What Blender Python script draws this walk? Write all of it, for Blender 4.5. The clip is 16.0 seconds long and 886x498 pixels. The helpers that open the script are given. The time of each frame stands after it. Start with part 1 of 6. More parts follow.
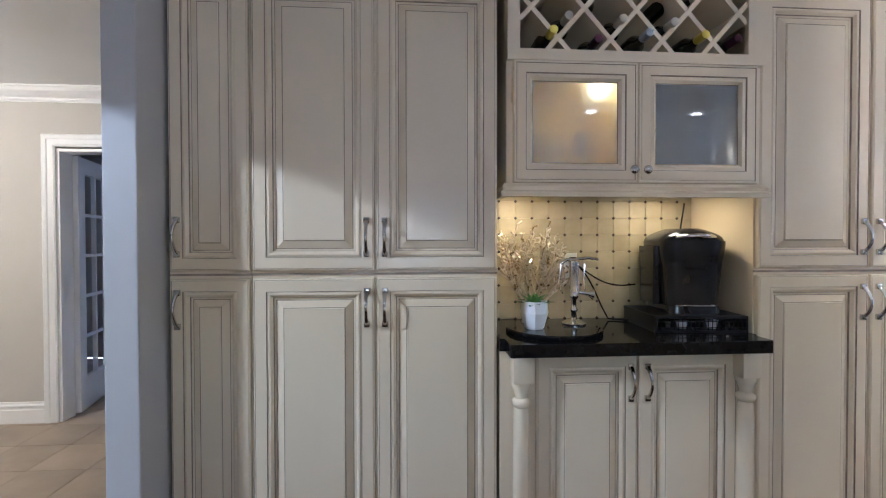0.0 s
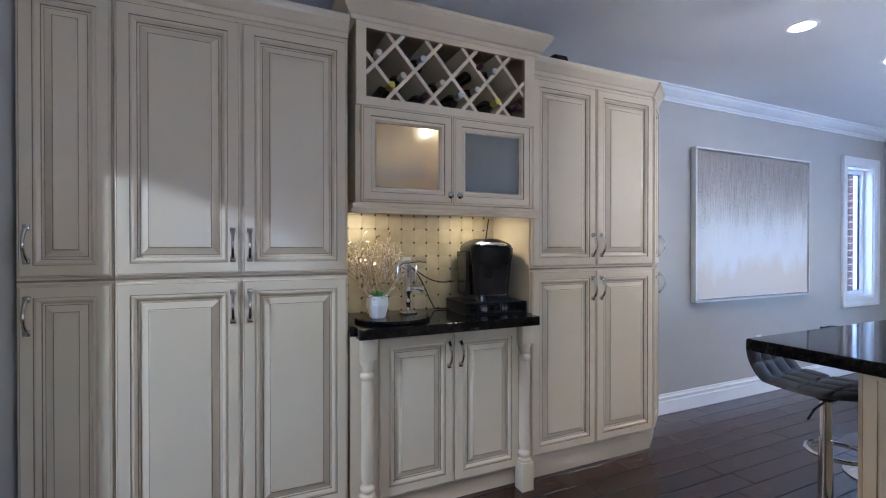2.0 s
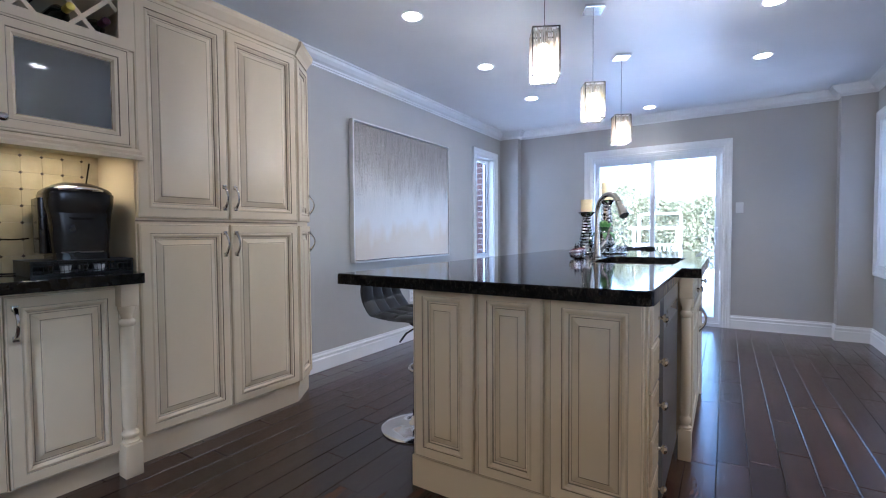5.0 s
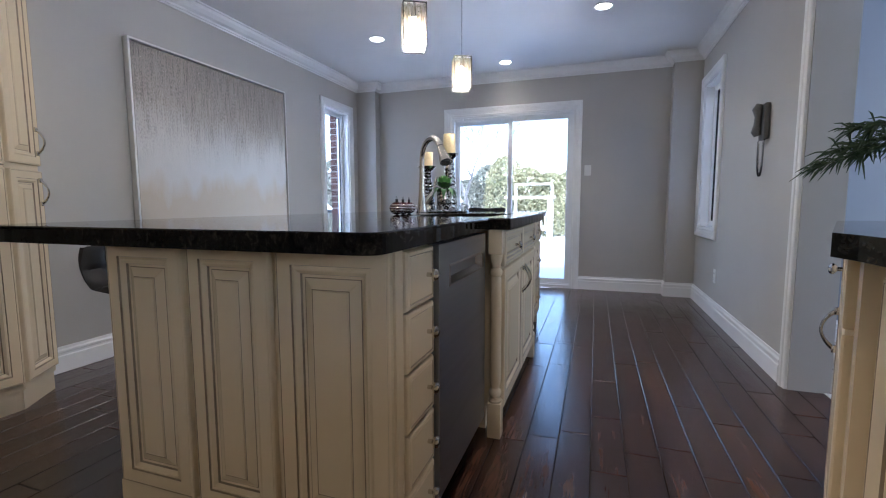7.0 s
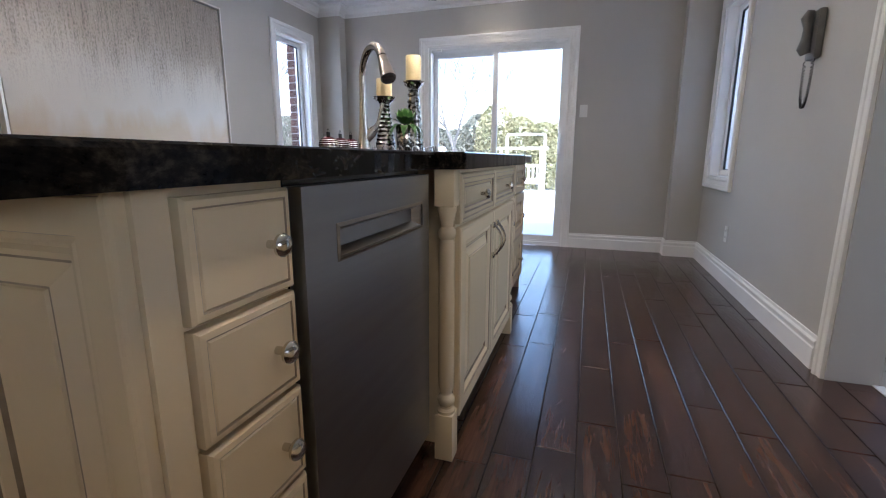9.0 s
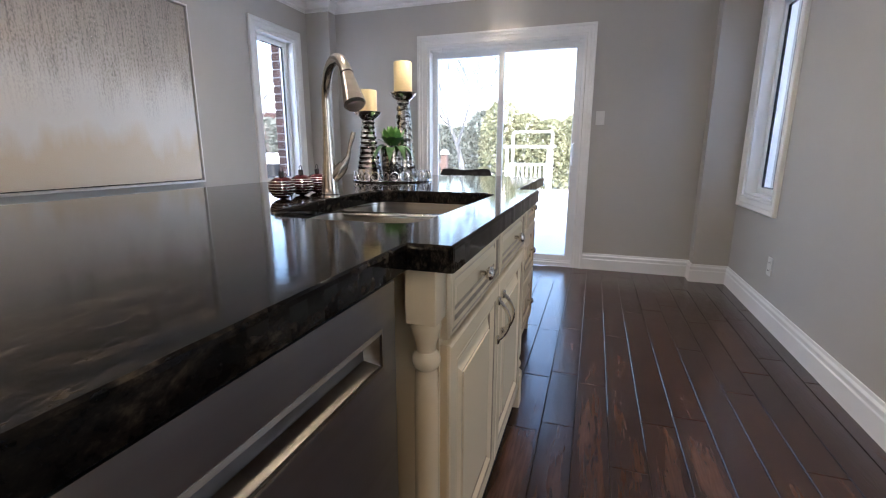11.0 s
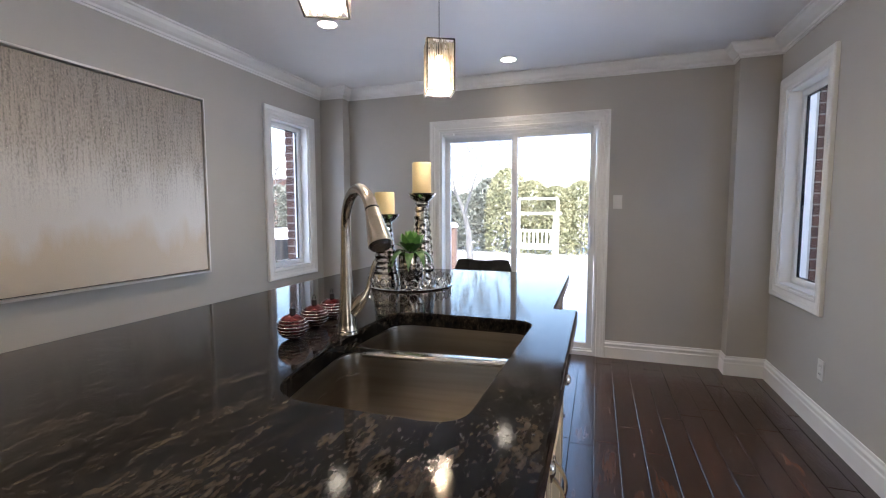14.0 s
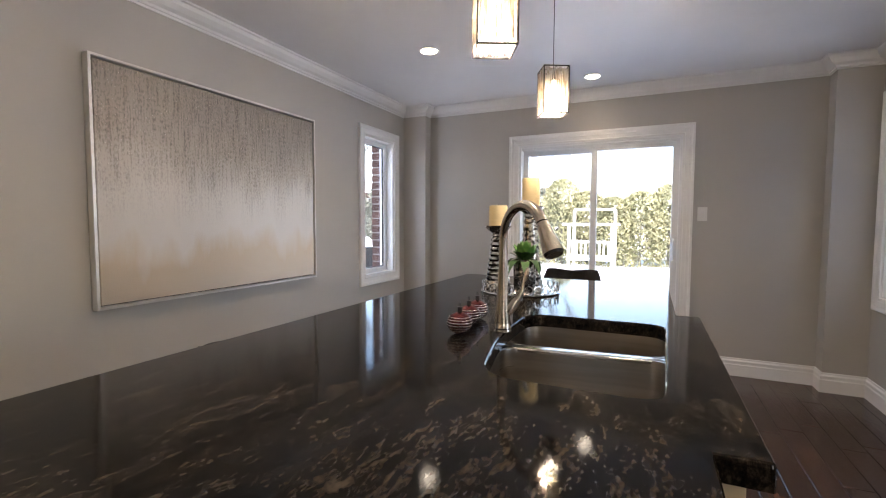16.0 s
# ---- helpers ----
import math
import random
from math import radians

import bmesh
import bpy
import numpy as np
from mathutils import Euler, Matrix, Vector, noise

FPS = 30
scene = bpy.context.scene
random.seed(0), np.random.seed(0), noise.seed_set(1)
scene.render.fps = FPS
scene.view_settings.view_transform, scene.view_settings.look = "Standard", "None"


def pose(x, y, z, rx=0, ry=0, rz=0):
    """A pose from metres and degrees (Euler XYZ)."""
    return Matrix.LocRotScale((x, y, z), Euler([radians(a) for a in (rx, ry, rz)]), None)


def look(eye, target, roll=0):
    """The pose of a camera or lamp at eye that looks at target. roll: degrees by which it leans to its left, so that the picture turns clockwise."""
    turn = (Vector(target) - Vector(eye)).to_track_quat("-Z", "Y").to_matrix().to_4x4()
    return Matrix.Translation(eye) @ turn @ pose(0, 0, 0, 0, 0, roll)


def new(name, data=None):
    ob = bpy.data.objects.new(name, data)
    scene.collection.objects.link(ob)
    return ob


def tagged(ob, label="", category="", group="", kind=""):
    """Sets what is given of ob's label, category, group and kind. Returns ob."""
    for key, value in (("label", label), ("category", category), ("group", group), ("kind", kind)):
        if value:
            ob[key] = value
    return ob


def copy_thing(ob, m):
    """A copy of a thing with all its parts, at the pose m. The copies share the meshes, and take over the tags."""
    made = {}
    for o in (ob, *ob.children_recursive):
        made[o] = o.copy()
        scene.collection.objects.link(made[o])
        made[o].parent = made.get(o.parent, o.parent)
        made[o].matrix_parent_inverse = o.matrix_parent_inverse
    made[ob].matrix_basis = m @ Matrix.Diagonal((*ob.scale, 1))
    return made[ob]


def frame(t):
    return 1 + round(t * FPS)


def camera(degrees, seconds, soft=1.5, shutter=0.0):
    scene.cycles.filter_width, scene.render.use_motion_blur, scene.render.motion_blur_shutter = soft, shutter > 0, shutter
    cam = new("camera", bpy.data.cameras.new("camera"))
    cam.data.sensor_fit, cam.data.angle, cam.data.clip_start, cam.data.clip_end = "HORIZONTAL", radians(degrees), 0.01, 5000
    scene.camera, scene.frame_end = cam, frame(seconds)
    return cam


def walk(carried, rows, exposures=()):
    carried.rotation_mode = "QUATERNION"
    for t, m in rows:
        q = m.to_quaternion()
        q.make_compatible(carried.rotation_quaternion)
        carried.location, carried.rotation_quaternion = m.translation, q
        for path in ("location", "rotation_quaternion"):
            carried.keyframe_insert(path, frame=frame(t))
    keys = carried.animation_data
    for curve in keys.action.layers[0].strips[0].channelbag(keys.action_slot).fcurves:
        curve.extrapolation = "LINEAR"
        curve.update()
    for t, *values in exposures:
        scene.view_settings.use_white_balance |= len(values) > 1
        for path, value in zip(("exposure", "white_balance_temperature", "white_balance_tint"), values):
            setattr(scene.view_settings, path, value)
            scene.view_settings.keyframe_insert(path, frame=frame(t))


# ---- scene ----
cam = camera(89.6, 16.0, soft=1.1)
PATH = [
    (0, (1.481, -0.588, 1.273), (1.62, 1.407, 1.243), -0.1),
    (0.5, (1.431, -0.67, 1.278), (1.903, 1.273, 1.254), 0.2),
    (1, (1.42, -0.788, 1.294), (2.102, 1.092, 1.276), 0.1),
    (1.5, (1.382, -0.907, 1.294), (2.159, 0.936, 1.286), -0.0),
    (2, (1.354, -0.995, 1.285), (2.176, 0.829, 1.273), -0.0),
    (2.5, (1.366, -1.026, 1.274), (2.217, 0.784, 1.257), 0.0),
    (3, (1.405, -1.071, 1.253), (2.324, 0.704, 1.233), 0.0),
    (3.5, (1.475, -1.15, 1.222), (2.529, 0.55, 1.207), -0.1),
    (4, (1.543, -1.207, 1.185), (2.813, 0.338, 1.172), -0.2),
    (4.5, (1.661, -1.263, 1.134), (3.159, 0.062, 1.101), -0.3),
    (5, (1.793, -1.297, 1.089), (3.481, -0.226, 1.02), -0.4),
    (5.2, (1.836, -1.322, 1.086), (3.579, -0.346, 0.992), -0.2),
    (7.5, (2.583, -1.533, 0.918), (4.474, -0.921, 0.692), -0.2),
    (8, (2.73, -1.521, 0.879), (4.617, -0.927, 0.582), -0.1),
    (10.3, (3.359, -1.49, 0.99), (5.211, -0.877, 0.553), 0.1),
    (10.5, (3.403, -1.46, 1.007), (5.255, -0.844, 0.575), 0.2),
    (11, (3.493, -1.408, 1.066), (5.345, -0.787, 0.64), 0.1),
    (11.5, (3.61, -1.347, 1.115), (5.467, -0.719, 0.717), 0.0),
    (12, (3.673, -1.299, 1.176), (5.538, -0.669, 0.826), 0.1),
    (12.5, (3.682, -1.269, 1.227), (5.557, -0.636, 0.933), 0.0),
    (13, (3.675, -1.266, 1.258), (5.554, -0.622, 1.027), -0.0),
    (13.5, (3.674, -1.265, 1.263), (5.556, -0.616, 1.078), -0.0),
    (14, (3.666, -1.265, 1.264), (5.55, -0.612, 1.103), -0.1),
    (14.5, (3.65, -1.238, 1.261), (5.534, -0.584, 1.117), -0.1),
    (15, (3.603, -1.191, 1.264), (5.487, -0.531, 1.127), 0.0),
    (15.5, (3.516, -1.127, 1.273), (5.382, -0.418, 1.144), 0.1),
    (16, (3.37, -1.026, 1.271), (5.181, -0.184, 1.155), 0.2),
]
EXPOSURES = [(0, 3.78, 4900, 13), (0.6, 3.80, 4800, 13), (2, 3.62, 4700, 13), (3.5, 3.48, 4950, 14), (5, 3.52, 4850, 13), (7.5, 3.02, 5450, 12), (11.5, 3.22, 6000, 13), (13.5, 3.10, 6200, 13), (15, 2.97, 6200, 13), (16, 3.10, 6650, 15)]
walk(cam, [(t, look(eye, target, roll)) for t, eye, target, roll in PATH], EXPOSURES)

# ---- world and daylight ----
world = bpy.data.worlds.new("overcast")
scene.world = world
world.use_nodes = True
wn = world.node_tree.nodes
sky = wn.new("ShaderNodeTexSky")
sky.sky_type, sky.sun_disc = "NISHITA", False
sky.sun_elevation, sky.sun_rotation = radians(38), radians(250)
sky.dust_density, sky.air_density = 1.5, 1.0
wn["Background"].inputs[1].default_value = 0.11
world.node_tree.links.new(sky.outputs[0], wn["Background"].inputs[0])
sun = new("sun", bpy.data.lights.new("sun", "SUN"))
sun.data.energy, sun.data.angle, sun.data.color = 2.2, radians(20), (1.0, 0.96, 0.9)
sun.matrix_world = look((-8, -3, 8), (0, 0, 0))


def area_lamp(name, eye, target, sx, sy, watts, color, shape="RECTANGLE"):
    lamp = new(name, bpy.data.lights.new(name, "AREA"))
    lamp.data.shape, lamp.data.size, lamp.data.size_y = shape, sx, sy
    lamp.data.energy, lamp.data.color = watts, color
    lamp.matrix_world = look(eye, target)
    return lamp


# ---- materials ----
def mat(name, c1, c2=None, scale=(6, 6, 6), rough=0.5, rough2=None, metal=0.0, bump=0.0, bscale=80.0, coat=0.0, rand=0.0, dist=0.0, lo=0.35, hi=0.65, trans=0.0, ior=1.45, coords="Object", spec=0.5):
    """A painted or natural surface: two colours mixed by a broad noise, fine grain over it, uneven gloss and relief."""
    m = bpy.data.materials.new(name)
    m.use_nodes = True
    n, l = m.node_tree.nodes, m.node_tree.links
    p = n["Principled BSDF"]
    tc = n.new("ShaderNodeTexCoord")
    mp = n.new("ShaderNodeMapping")
    mp.inputs["Scale"].default_value = scale
    l.new(tc.outputs[coords], mp.inputs[0])
    big = n.new("ShaderNodeTexNoise")
    big.inputs["Scale"].default_value, big.inputs["Detail"].default_value, big.inputs["Distortion"].default_value = 1.0, 6.0, dist
    l.new(mp.outputs[0], big.inputs["Vector"])
    ramp = n.new("ShaderNodeValToRGB")
    c2 = c2 or tuple(v * 0.93 for v in c1)
    ramp.color_ramp.elements[0].position, ramp.color_ramp.elements[1].position = lo, hi
    ramp.color_ramp.elements[0].color, ramp.color_ramp.elements[1].color = (*c1, 1), (*c2, 1)
    l.new(big.outputs[0], ramp.inputs[0])
    out = ramp.outputs[0]
    if rand:
        info = n.new("ShaderNodeObjectInfo")
        ml = n.new("ShaderNodeMapRange")
        ml.inputs[3].default_value, ml.inputs[4].default_value = 1 - rand, 1 + rand
        l.new(info.outputs["Random"], ml.inputs[0])
        add = n.new("ShaderNodeVectorMath")
        add.operation = "SCALE"
        l.new(out, add.inputs[0])
        l.new(ml.outputs[0], add.inputs["Scale"])
        out = add.outputs[0]
        off = n.new("ShaderNodeVectorMath")
        off.operation = "ADD"
        l.new(mp.outputs[0], off.inputs[0])
        mul = n.new("ShaderNodeMath")
        mul.operation = "MULTIPLY"
        mul.inputs[1].default_value = 37.0
        l.new(info.outputs["Random"], mul.inputs[0])
        l.new(mul.outputs[0], off.inputs[1])
        l.new(off.outputs[0], big.inputs["Vector"])
    l.new(out, p.inputs["Base Color"])
    fine = n.new("ShaderNodeTexNoise")
    fine.inputs["Scale"].default_value, fine.inputs["Detail"].default_value = bscale, 3.0
    l.new(tc.outputs[coords], fine.inputs["Vector"])
    r = n.new("ShaderNodeMapRange")
    r.inputs[3].default_value, r.inputs[4].default_value = rough, rough2 if rough2 is not None else rough * 1.25
    l.new(big.outputs[0], r.inputs[0])
    l.new(r.outputs[0], p.inputs["Roughness"])
    p.inputs["Metallic"].default_value, p.inputs["Coat Weight"].default_value = metal, coat
    p.inputs["Specular IOR Level"].default_value = spec
    p.inputs["Transmission Weight"].default_value, p.inputs["IOR"].default_value = trans, ior
    if bump:
        b = n.new("ShaderNodeBump")
        b.inputs["Strength"].default_value, b.inputs["Distance"].default_value = bump, 0.002
        l.new(fine.outputs[0], b.inputs["Height"])
        l.new(b.outputs[0], p.inputs["Normal"])
    return m


def glow(name, color, strength):
    m = bpy.data.materials.new(name)
    m.use_nodes = True
    p = m.node_tree.nodes["Principled BSDF"]
    p.inputs["Base Color"].default_value = (*color, 1)
    p.inputs["Emission Color"].default_value, p.inputs["Emission Strength"].default_value = (*color, 1), strength
    return m


def wood_mat():
    """Hand-scraped walnut boards laid along x: streaked stain, darker along each board's long edges, scraped relief under a satin lacquer."""
    m = bpy.data.materials.new("dark_walnut_planks")
    m.use_nodes = True
    n, l = m.node_tree.nodes, m.node_tree.links
    p = n["Principled BSDF"]
    tc, info = n.new("ShaderNodeTexCoord"), n.new("ShaderNodeObjectInfo")
    geo = n.new("ShaderNodeNewGeometry")

    def calc(op, a, b=0.0):
        q = n.new("ShaderNodeMath")
        q.operation = op
        for i, v in enumerate((a, b)):
            if isinstance(v, (int, float)):
                q.inputs[i].default_value = v
            else:
                l.new(v, q.inputs[i])
        return q.outputs[0]

    rnd = calc("ADD", info.outputs["Random"], geo.outputs["Random Per Island"])
    shift = n.new("ShaderNodeCombineXYZ")
    l.new(calc("MULTIPLY", rnd, 17.0), shift.inputs[0])
    l.new(calc("MULTIPLY", rnd, 5.0), shift.inputs[2])
    at = n.new("ShaderNodeVectorMath")
    l.new(tc.outputs["Object"], at.inputs[0])
    l.new(shift.outputs[0], at.inputs[1])

    def grain(scale, detail, dist):
        mp = n.new("ShaderNodeMapping")
        mp.inputs["Scale"].default_value = scale
        l.new(at.outputs[0], mp.inputs[0])
        t = n.new("ShaderNodeTexNoise")
        t.inputs["Scale"].default_value, t.inputs["Detail"].default_value, t.inputs["Distortion"].default_value = 1.0, detail, dist
        l.new(mp.outputs[0], t.inputs["Vector"])
        return t.outputs[0]

    cloud, streak, scrape = grain((2.6, 9, 4), 4, 0.8), grain((6, 75, 20), 5, 1.4), grain((16, 70, 30), 3, 2.6)
    ramp = n.new("ShaderNodeValToRGB")
    e = ramp.color_ramp.elements
    e[0].position, e[0].color = 0.30, (0.022, 0.0105, 0.0075, 1)
    e[1].position, e[1].color = 0.72, (0.112, 0.052, 0.032, 1)
    x = e.new(0.50)
    x.color = (0.045, 0.0205, 0.014, 1)
    l.new(calc("ADD", calc("MULTIPLY", cloud, 0.6), calc("MULTIPLY", streak, 0.4)), ramp.inputs[0])
    sep = n.new("ShaderNodeSeparateXYZ")
    l.new(tc.outputs["Object"], sep.inputs[0])
    across = calc("FRACT", calc("DIVIDE", calc("ADD", sep.outputs[1], 3.05), 0.127))
    rim = n.new("ShaderNodeMapRange")
    rim.inputs[1].default_value, rim.inputs[2].default_value, rim.inputs[3].default_value, rim.inputs[4].default_value = 0.30, 0.5, 1.0, 0.42
    l.new(calc("ADD", calc("ABSOLUTE", calc("SUBTRACT", across, 0.5)), calc("MULTIPLY", calc("SUBTRACT", cloud, 0.5), 0.25)), rim.inputs[0])
    tone = n.new("ShaderNodeMapRange")
    tone.inputs[1].default_value, tone.inputs[2].default_value, tone.inputs[3].default_value, tone.inputs[4].default_value = 0.0, 2.0, 0.55, 1.40
    l.new(rnd, tone.inputs[0])
    sc = n.new("ShaderNodeVectorMath")
    sc.operation = "SCALE"
    l.new(ramp.outputs[0], sc.inputs[0])
    l.new(calc("MULTIPLY", rim.outputs[0], tone.outputs[0]), sc.inputs["Scale"])
    l.new(sc.outputs[0], p.inputs["Base Color"])
    rough = n.new("ShaderNodeMapRange")
    rough.inputs[3].default_value, rough.inputs[4].default_value = 0.17, 0.28
    l.new(cloud, rough.inputs[0])
    l.new(rough.outputs[0], p.inputs["Roughness"])
    p.inputs["Specular IOR Level"].default_value = 0.45
    p.inputs["Coat Weight"].default_value, p.inputs["Coat Roughness"].default_value = 0.22, 0.16
    bp = n.new("ShaderNodeBump")
    bp.inputs["Strength"].default_value, bp.inputs["Distance"].default_value = 0.22, 0.002
    l.new(scrape, bp.inputs["Height"])
    l.new(bp.outputs[0], p.inputs["Normal"])
    l.new(bp.outputs[0], p.inputs["Coat Normal"])
    return m


CREAM = mat("cream_paint", (0.735, 0.608, 0.412), (0.720, 0.594, 0.400), (2, 2, 2), 0.26, 0.28, lo=0.0, hi=1.0)
GLAZE = mat("brown_glaze", (0.23, 0.17, 0.11), (0.36, 0.285, 0.20), (14, 14, 14), 0.4, 0.5)
WALL = mat("greige_wall_paint", (0.47, 0.45, 0.415), (0.45, 0.43, 0.395), (1.5, 1.5, 1.5), 0.55, 0.7, bump=0.08, bscale=260)
HALLWALL = mat("warm_wall_paint", (0.56, 0.53, 0.48), (0.53, 0.50, 0.45), (1.5, 1.5, 1.5), 0.6, 0.7, bump=0.08, bscale=260)
BLUEWALL = mat("blue_grey_wall_paint", (0.30, 0.32, 0.36), (0.28, 0.30, 0.34), (1.5, 1.5, 1.5), 0.6, 0.7, bump=0.08, bscale=260)
CEIL = mat("white_ceiling_paint", (0.80, 0.80, 0.80), (0.77, 0.77, 0.77), (2, 2, 2), 0.35, 0.5, bump=0.05, bscale=200)
WHITE = mat("white_trim_paint", (0.82, 0.82, 0.81), (0.78, 0.78, 0.77), (4, 4, 4), 0.3, 0.4, bump=0.04, bscale=150)
VINYL = mat("white_vinyl", (0.80, 0.81, 0.82), (0.76, 0.77, 0.78), (5, 5, 5), 0.3, 0.4)
CHROME = mat("chrome", (0.75, 0.75, 0.76), (0.68, 0.68, 0.69), (9, 9, 9), 0.07, 0.14, metal=1)
NICKEL = mat("brushed_nickel", (0.46, 0.42, 0.38), (0.36, 0.33, 0.295), (4, 4, 60), 0.17, 0.27, metal=1, bump=0.04, bscale=300)
POLISHED = mat("polished_nickel", (0.70, 0.67, 0.62), (0.58, 0.55, 0.50), (9, 9, 9), 0.12, 0.20, metal=1)
STEEL = mat("brushed_steel", (0.36, 0.325, 0.285), (0.28, 0.255, 0.225), (2, 2, 40), 0.24, 0.34, metal=1, bump=0.05, bscale=300)
DWSTEEL = mat("dishwasher_steel", (0.31, 0.32, 0.34), (0.28, 0.29, 0.31), (1, 1, 30), 0.27, 0.31, metal=1)
BLACKSTONE = mat("black_granite", (0.006, 0.006, 0.0065), (0.016, 0.015, 0.014), (30, 30, 30), 0.06, 0.12, lo=0.5, hi=0.8, spec=0.3)
WOOD = wood_mat()
GAPMAT = mat("dark_joint", (0.006, 0.005, 0.005), None, (9, 9, 9), 0.5)
TILE = mat("beige_floor_tile", (0.42, 0.35, 0.27), (0.34, 0.28, 0.21), (3, 3, 3), 0.3, 0.5, bump=0.1, bscale=60, rand=0.1)
GROUT = mat("grout", (0.30, 0.26, 0.21), None, (9, 9, 9), 0.8)
TRAV = mat("travertine_tile", (0.50, 0.415, 0.26), (0.40, 0.325, 0.195), (9, 9, 9), 0.4, 0.55, bump=0.25, bscale=90, rand=0.08)
TILEGROUT = mat("cream_grout", (0.42, 0.345, 0.215), None, (20, 20, 20), 0.7)
DOT = mat("dark_dot_tile", (0.06, 0.04, 0.03), None, (20, 20, 20), 0.3)
BLACK = mat("black_plastic", (0.010, 0.010, 0.012), (0.018, 0.018, 0.02), (8, 8, 8), 0.14, 0.25)
LEATHER = mat("black_leather", (0.010, 0.010, 0.011), (0.016, 0.016, 0.017), (12, 12, 12), 0.36, 0.5, bump=0.25, bscale=220, spec=0.25)
BLACKWIRE = mat("black_metal", (0.012, 0.012, 0.012), (0.02, 0.02, 0.02), (9, 9, 9), 0.3, 0.45, metal=0.4)
GOLD = mat("champagne_metal", (0.50, 0.41, 0.28), (0.72, 0.64, 0.50), (30, 30, 30), 0.22, 0.35, metal=1)
POT = mat("white_ceramic", (0.80, 0.80, 0.78), (0.75, 0.75, 0.73), (9, 9, 9), 0.3, 0.4)
LEAF = mat("succulent_leaf", (0.10, 0.26, 0.06), (0.22, 0.40, 0.12), (25, 25, 25), 0.4, 0.55)
DARKLEAF = mat("dark_green_leaf", (0.035, 0.09, 0.025), (0.06, 0.15, 0.035), (25, 25, 25), 0.4, 0.55)
PINE = mat("evergreen_needles", (0.022, 0.05, 0.018), (0.05, 0.075, 0.028), (20, 20, 20), 0.5, 0.7)
WAX = mat("ivory_wax", (0.80, 0.66, 0.38), (0.74, 0.60, 0.33), (6, 6, 6), 0.45, 0.6)
REDGLASS = mat("red_mercury_glass", (0.045, 0.004, 0.007), (0.075, 0.009, 0.012), (30, 30, 30), 0.1, 0.2, metal=0.6)
SILVER = mat("crackled_silver_glass", (0.62, 0.60, 0.58), (0.06, 0.055, 0.05), (45, 45, 70), 0.06, 0.2, metal=1, bump=0.8, bscale=70, lo=0.45, hi=0.6)
PLATE = mat("white_switch_plate", (0.72, 0.71, 0.68), (0.68, 0.67, 0.64), (9, 9, 9), 0.35, 0.45)
GREY = mat("grey_phone_plastic", (0.10, 0.10, 0.10), (0.14, 0.14, 0.14), (12, 12, 12), 0.3, 0.45)
SNOW = mat("snow", (0.85, 0.87, 0.90), (0.78, 0.80, 0.84), (0.6, 0.6, 0.6), 0.6, 0.8, bump=0.5, bscale=8)
BRICK = mat("red_brown_brick", (0.11, 0.055, 0.042), (0.075, 0.04, 0.032), (14, 14, 14), 0.8, 0.9, bump=0.5, bscale=80, rand=0.25)
MORTAR = mat("mortar", (0.38, 0.36, 0.33), None, (20, 20, 20), 0.9)
BARK = mat("frosty_bark", (0.075, 0.073, 0.070), (0.14, 0.138, 0.135), (8, 8, 3), 0.8, 0.9, bump=0.5, bscale=30)
HEDGE = mat("cedar_foliage", (0.13, 0.135, 0.072), (0.26, 0.255, 0.15), (1.2, 1.2, 1.2), 0.7, 0.9, rand=0.0)
HEDGE2 = mat("dark_cedar_foliage", (0.060, 0.068, 0.056), (0.15, 0.16, 0.14), (1.2, 1.2, 1.2), 0.7, 0.9)
DECKPAINT = mat("weathered_white_paint", (0.50, 0.50, 0.50), (0.40, 0.40, 0.40), (5, 5, 5), 0.5, 0.7)
BROWNRAIL = mat("brown_deck_stain", (0.10, 0.06, 0.045), (0.14, 0.09, 0.07), (5, 5, 20), 0.6, 0.75)
SPOTGLOW = glow("downlight_lens", (1.0, 0.88, 0.70), 5.0)
BULB = glow("warm_bulb", (1.0, 0.78, 0.5), 5.0)


def glass_mat(name, rough, tint=(1, 1, 1), seethrough=0.9):
    m = bpy.data.materials.new(name)
    m.use_nodes = True
    n, l = m.node_tree.nodes, m.node_tree.links
    g = n.new("ShaderNodeBsdfGlossy")
    g.inputs["Roughness"].default_value = rough
    t = n.new("ShaderNodeBsdfTransparent")
    t.inputs[0].default_value = (*tint, 1)
    mx = n.new("ShaderNodeMixShader")
    mx.inputs[0].default_value = 0.05
    l.new(t.outputs[0], mx.inputs[1])
    l.new(g.outputs[0], mx.inputs[2])
    l.new(mx.outputs[0], n["Material Output"].inputs[0])
    return m



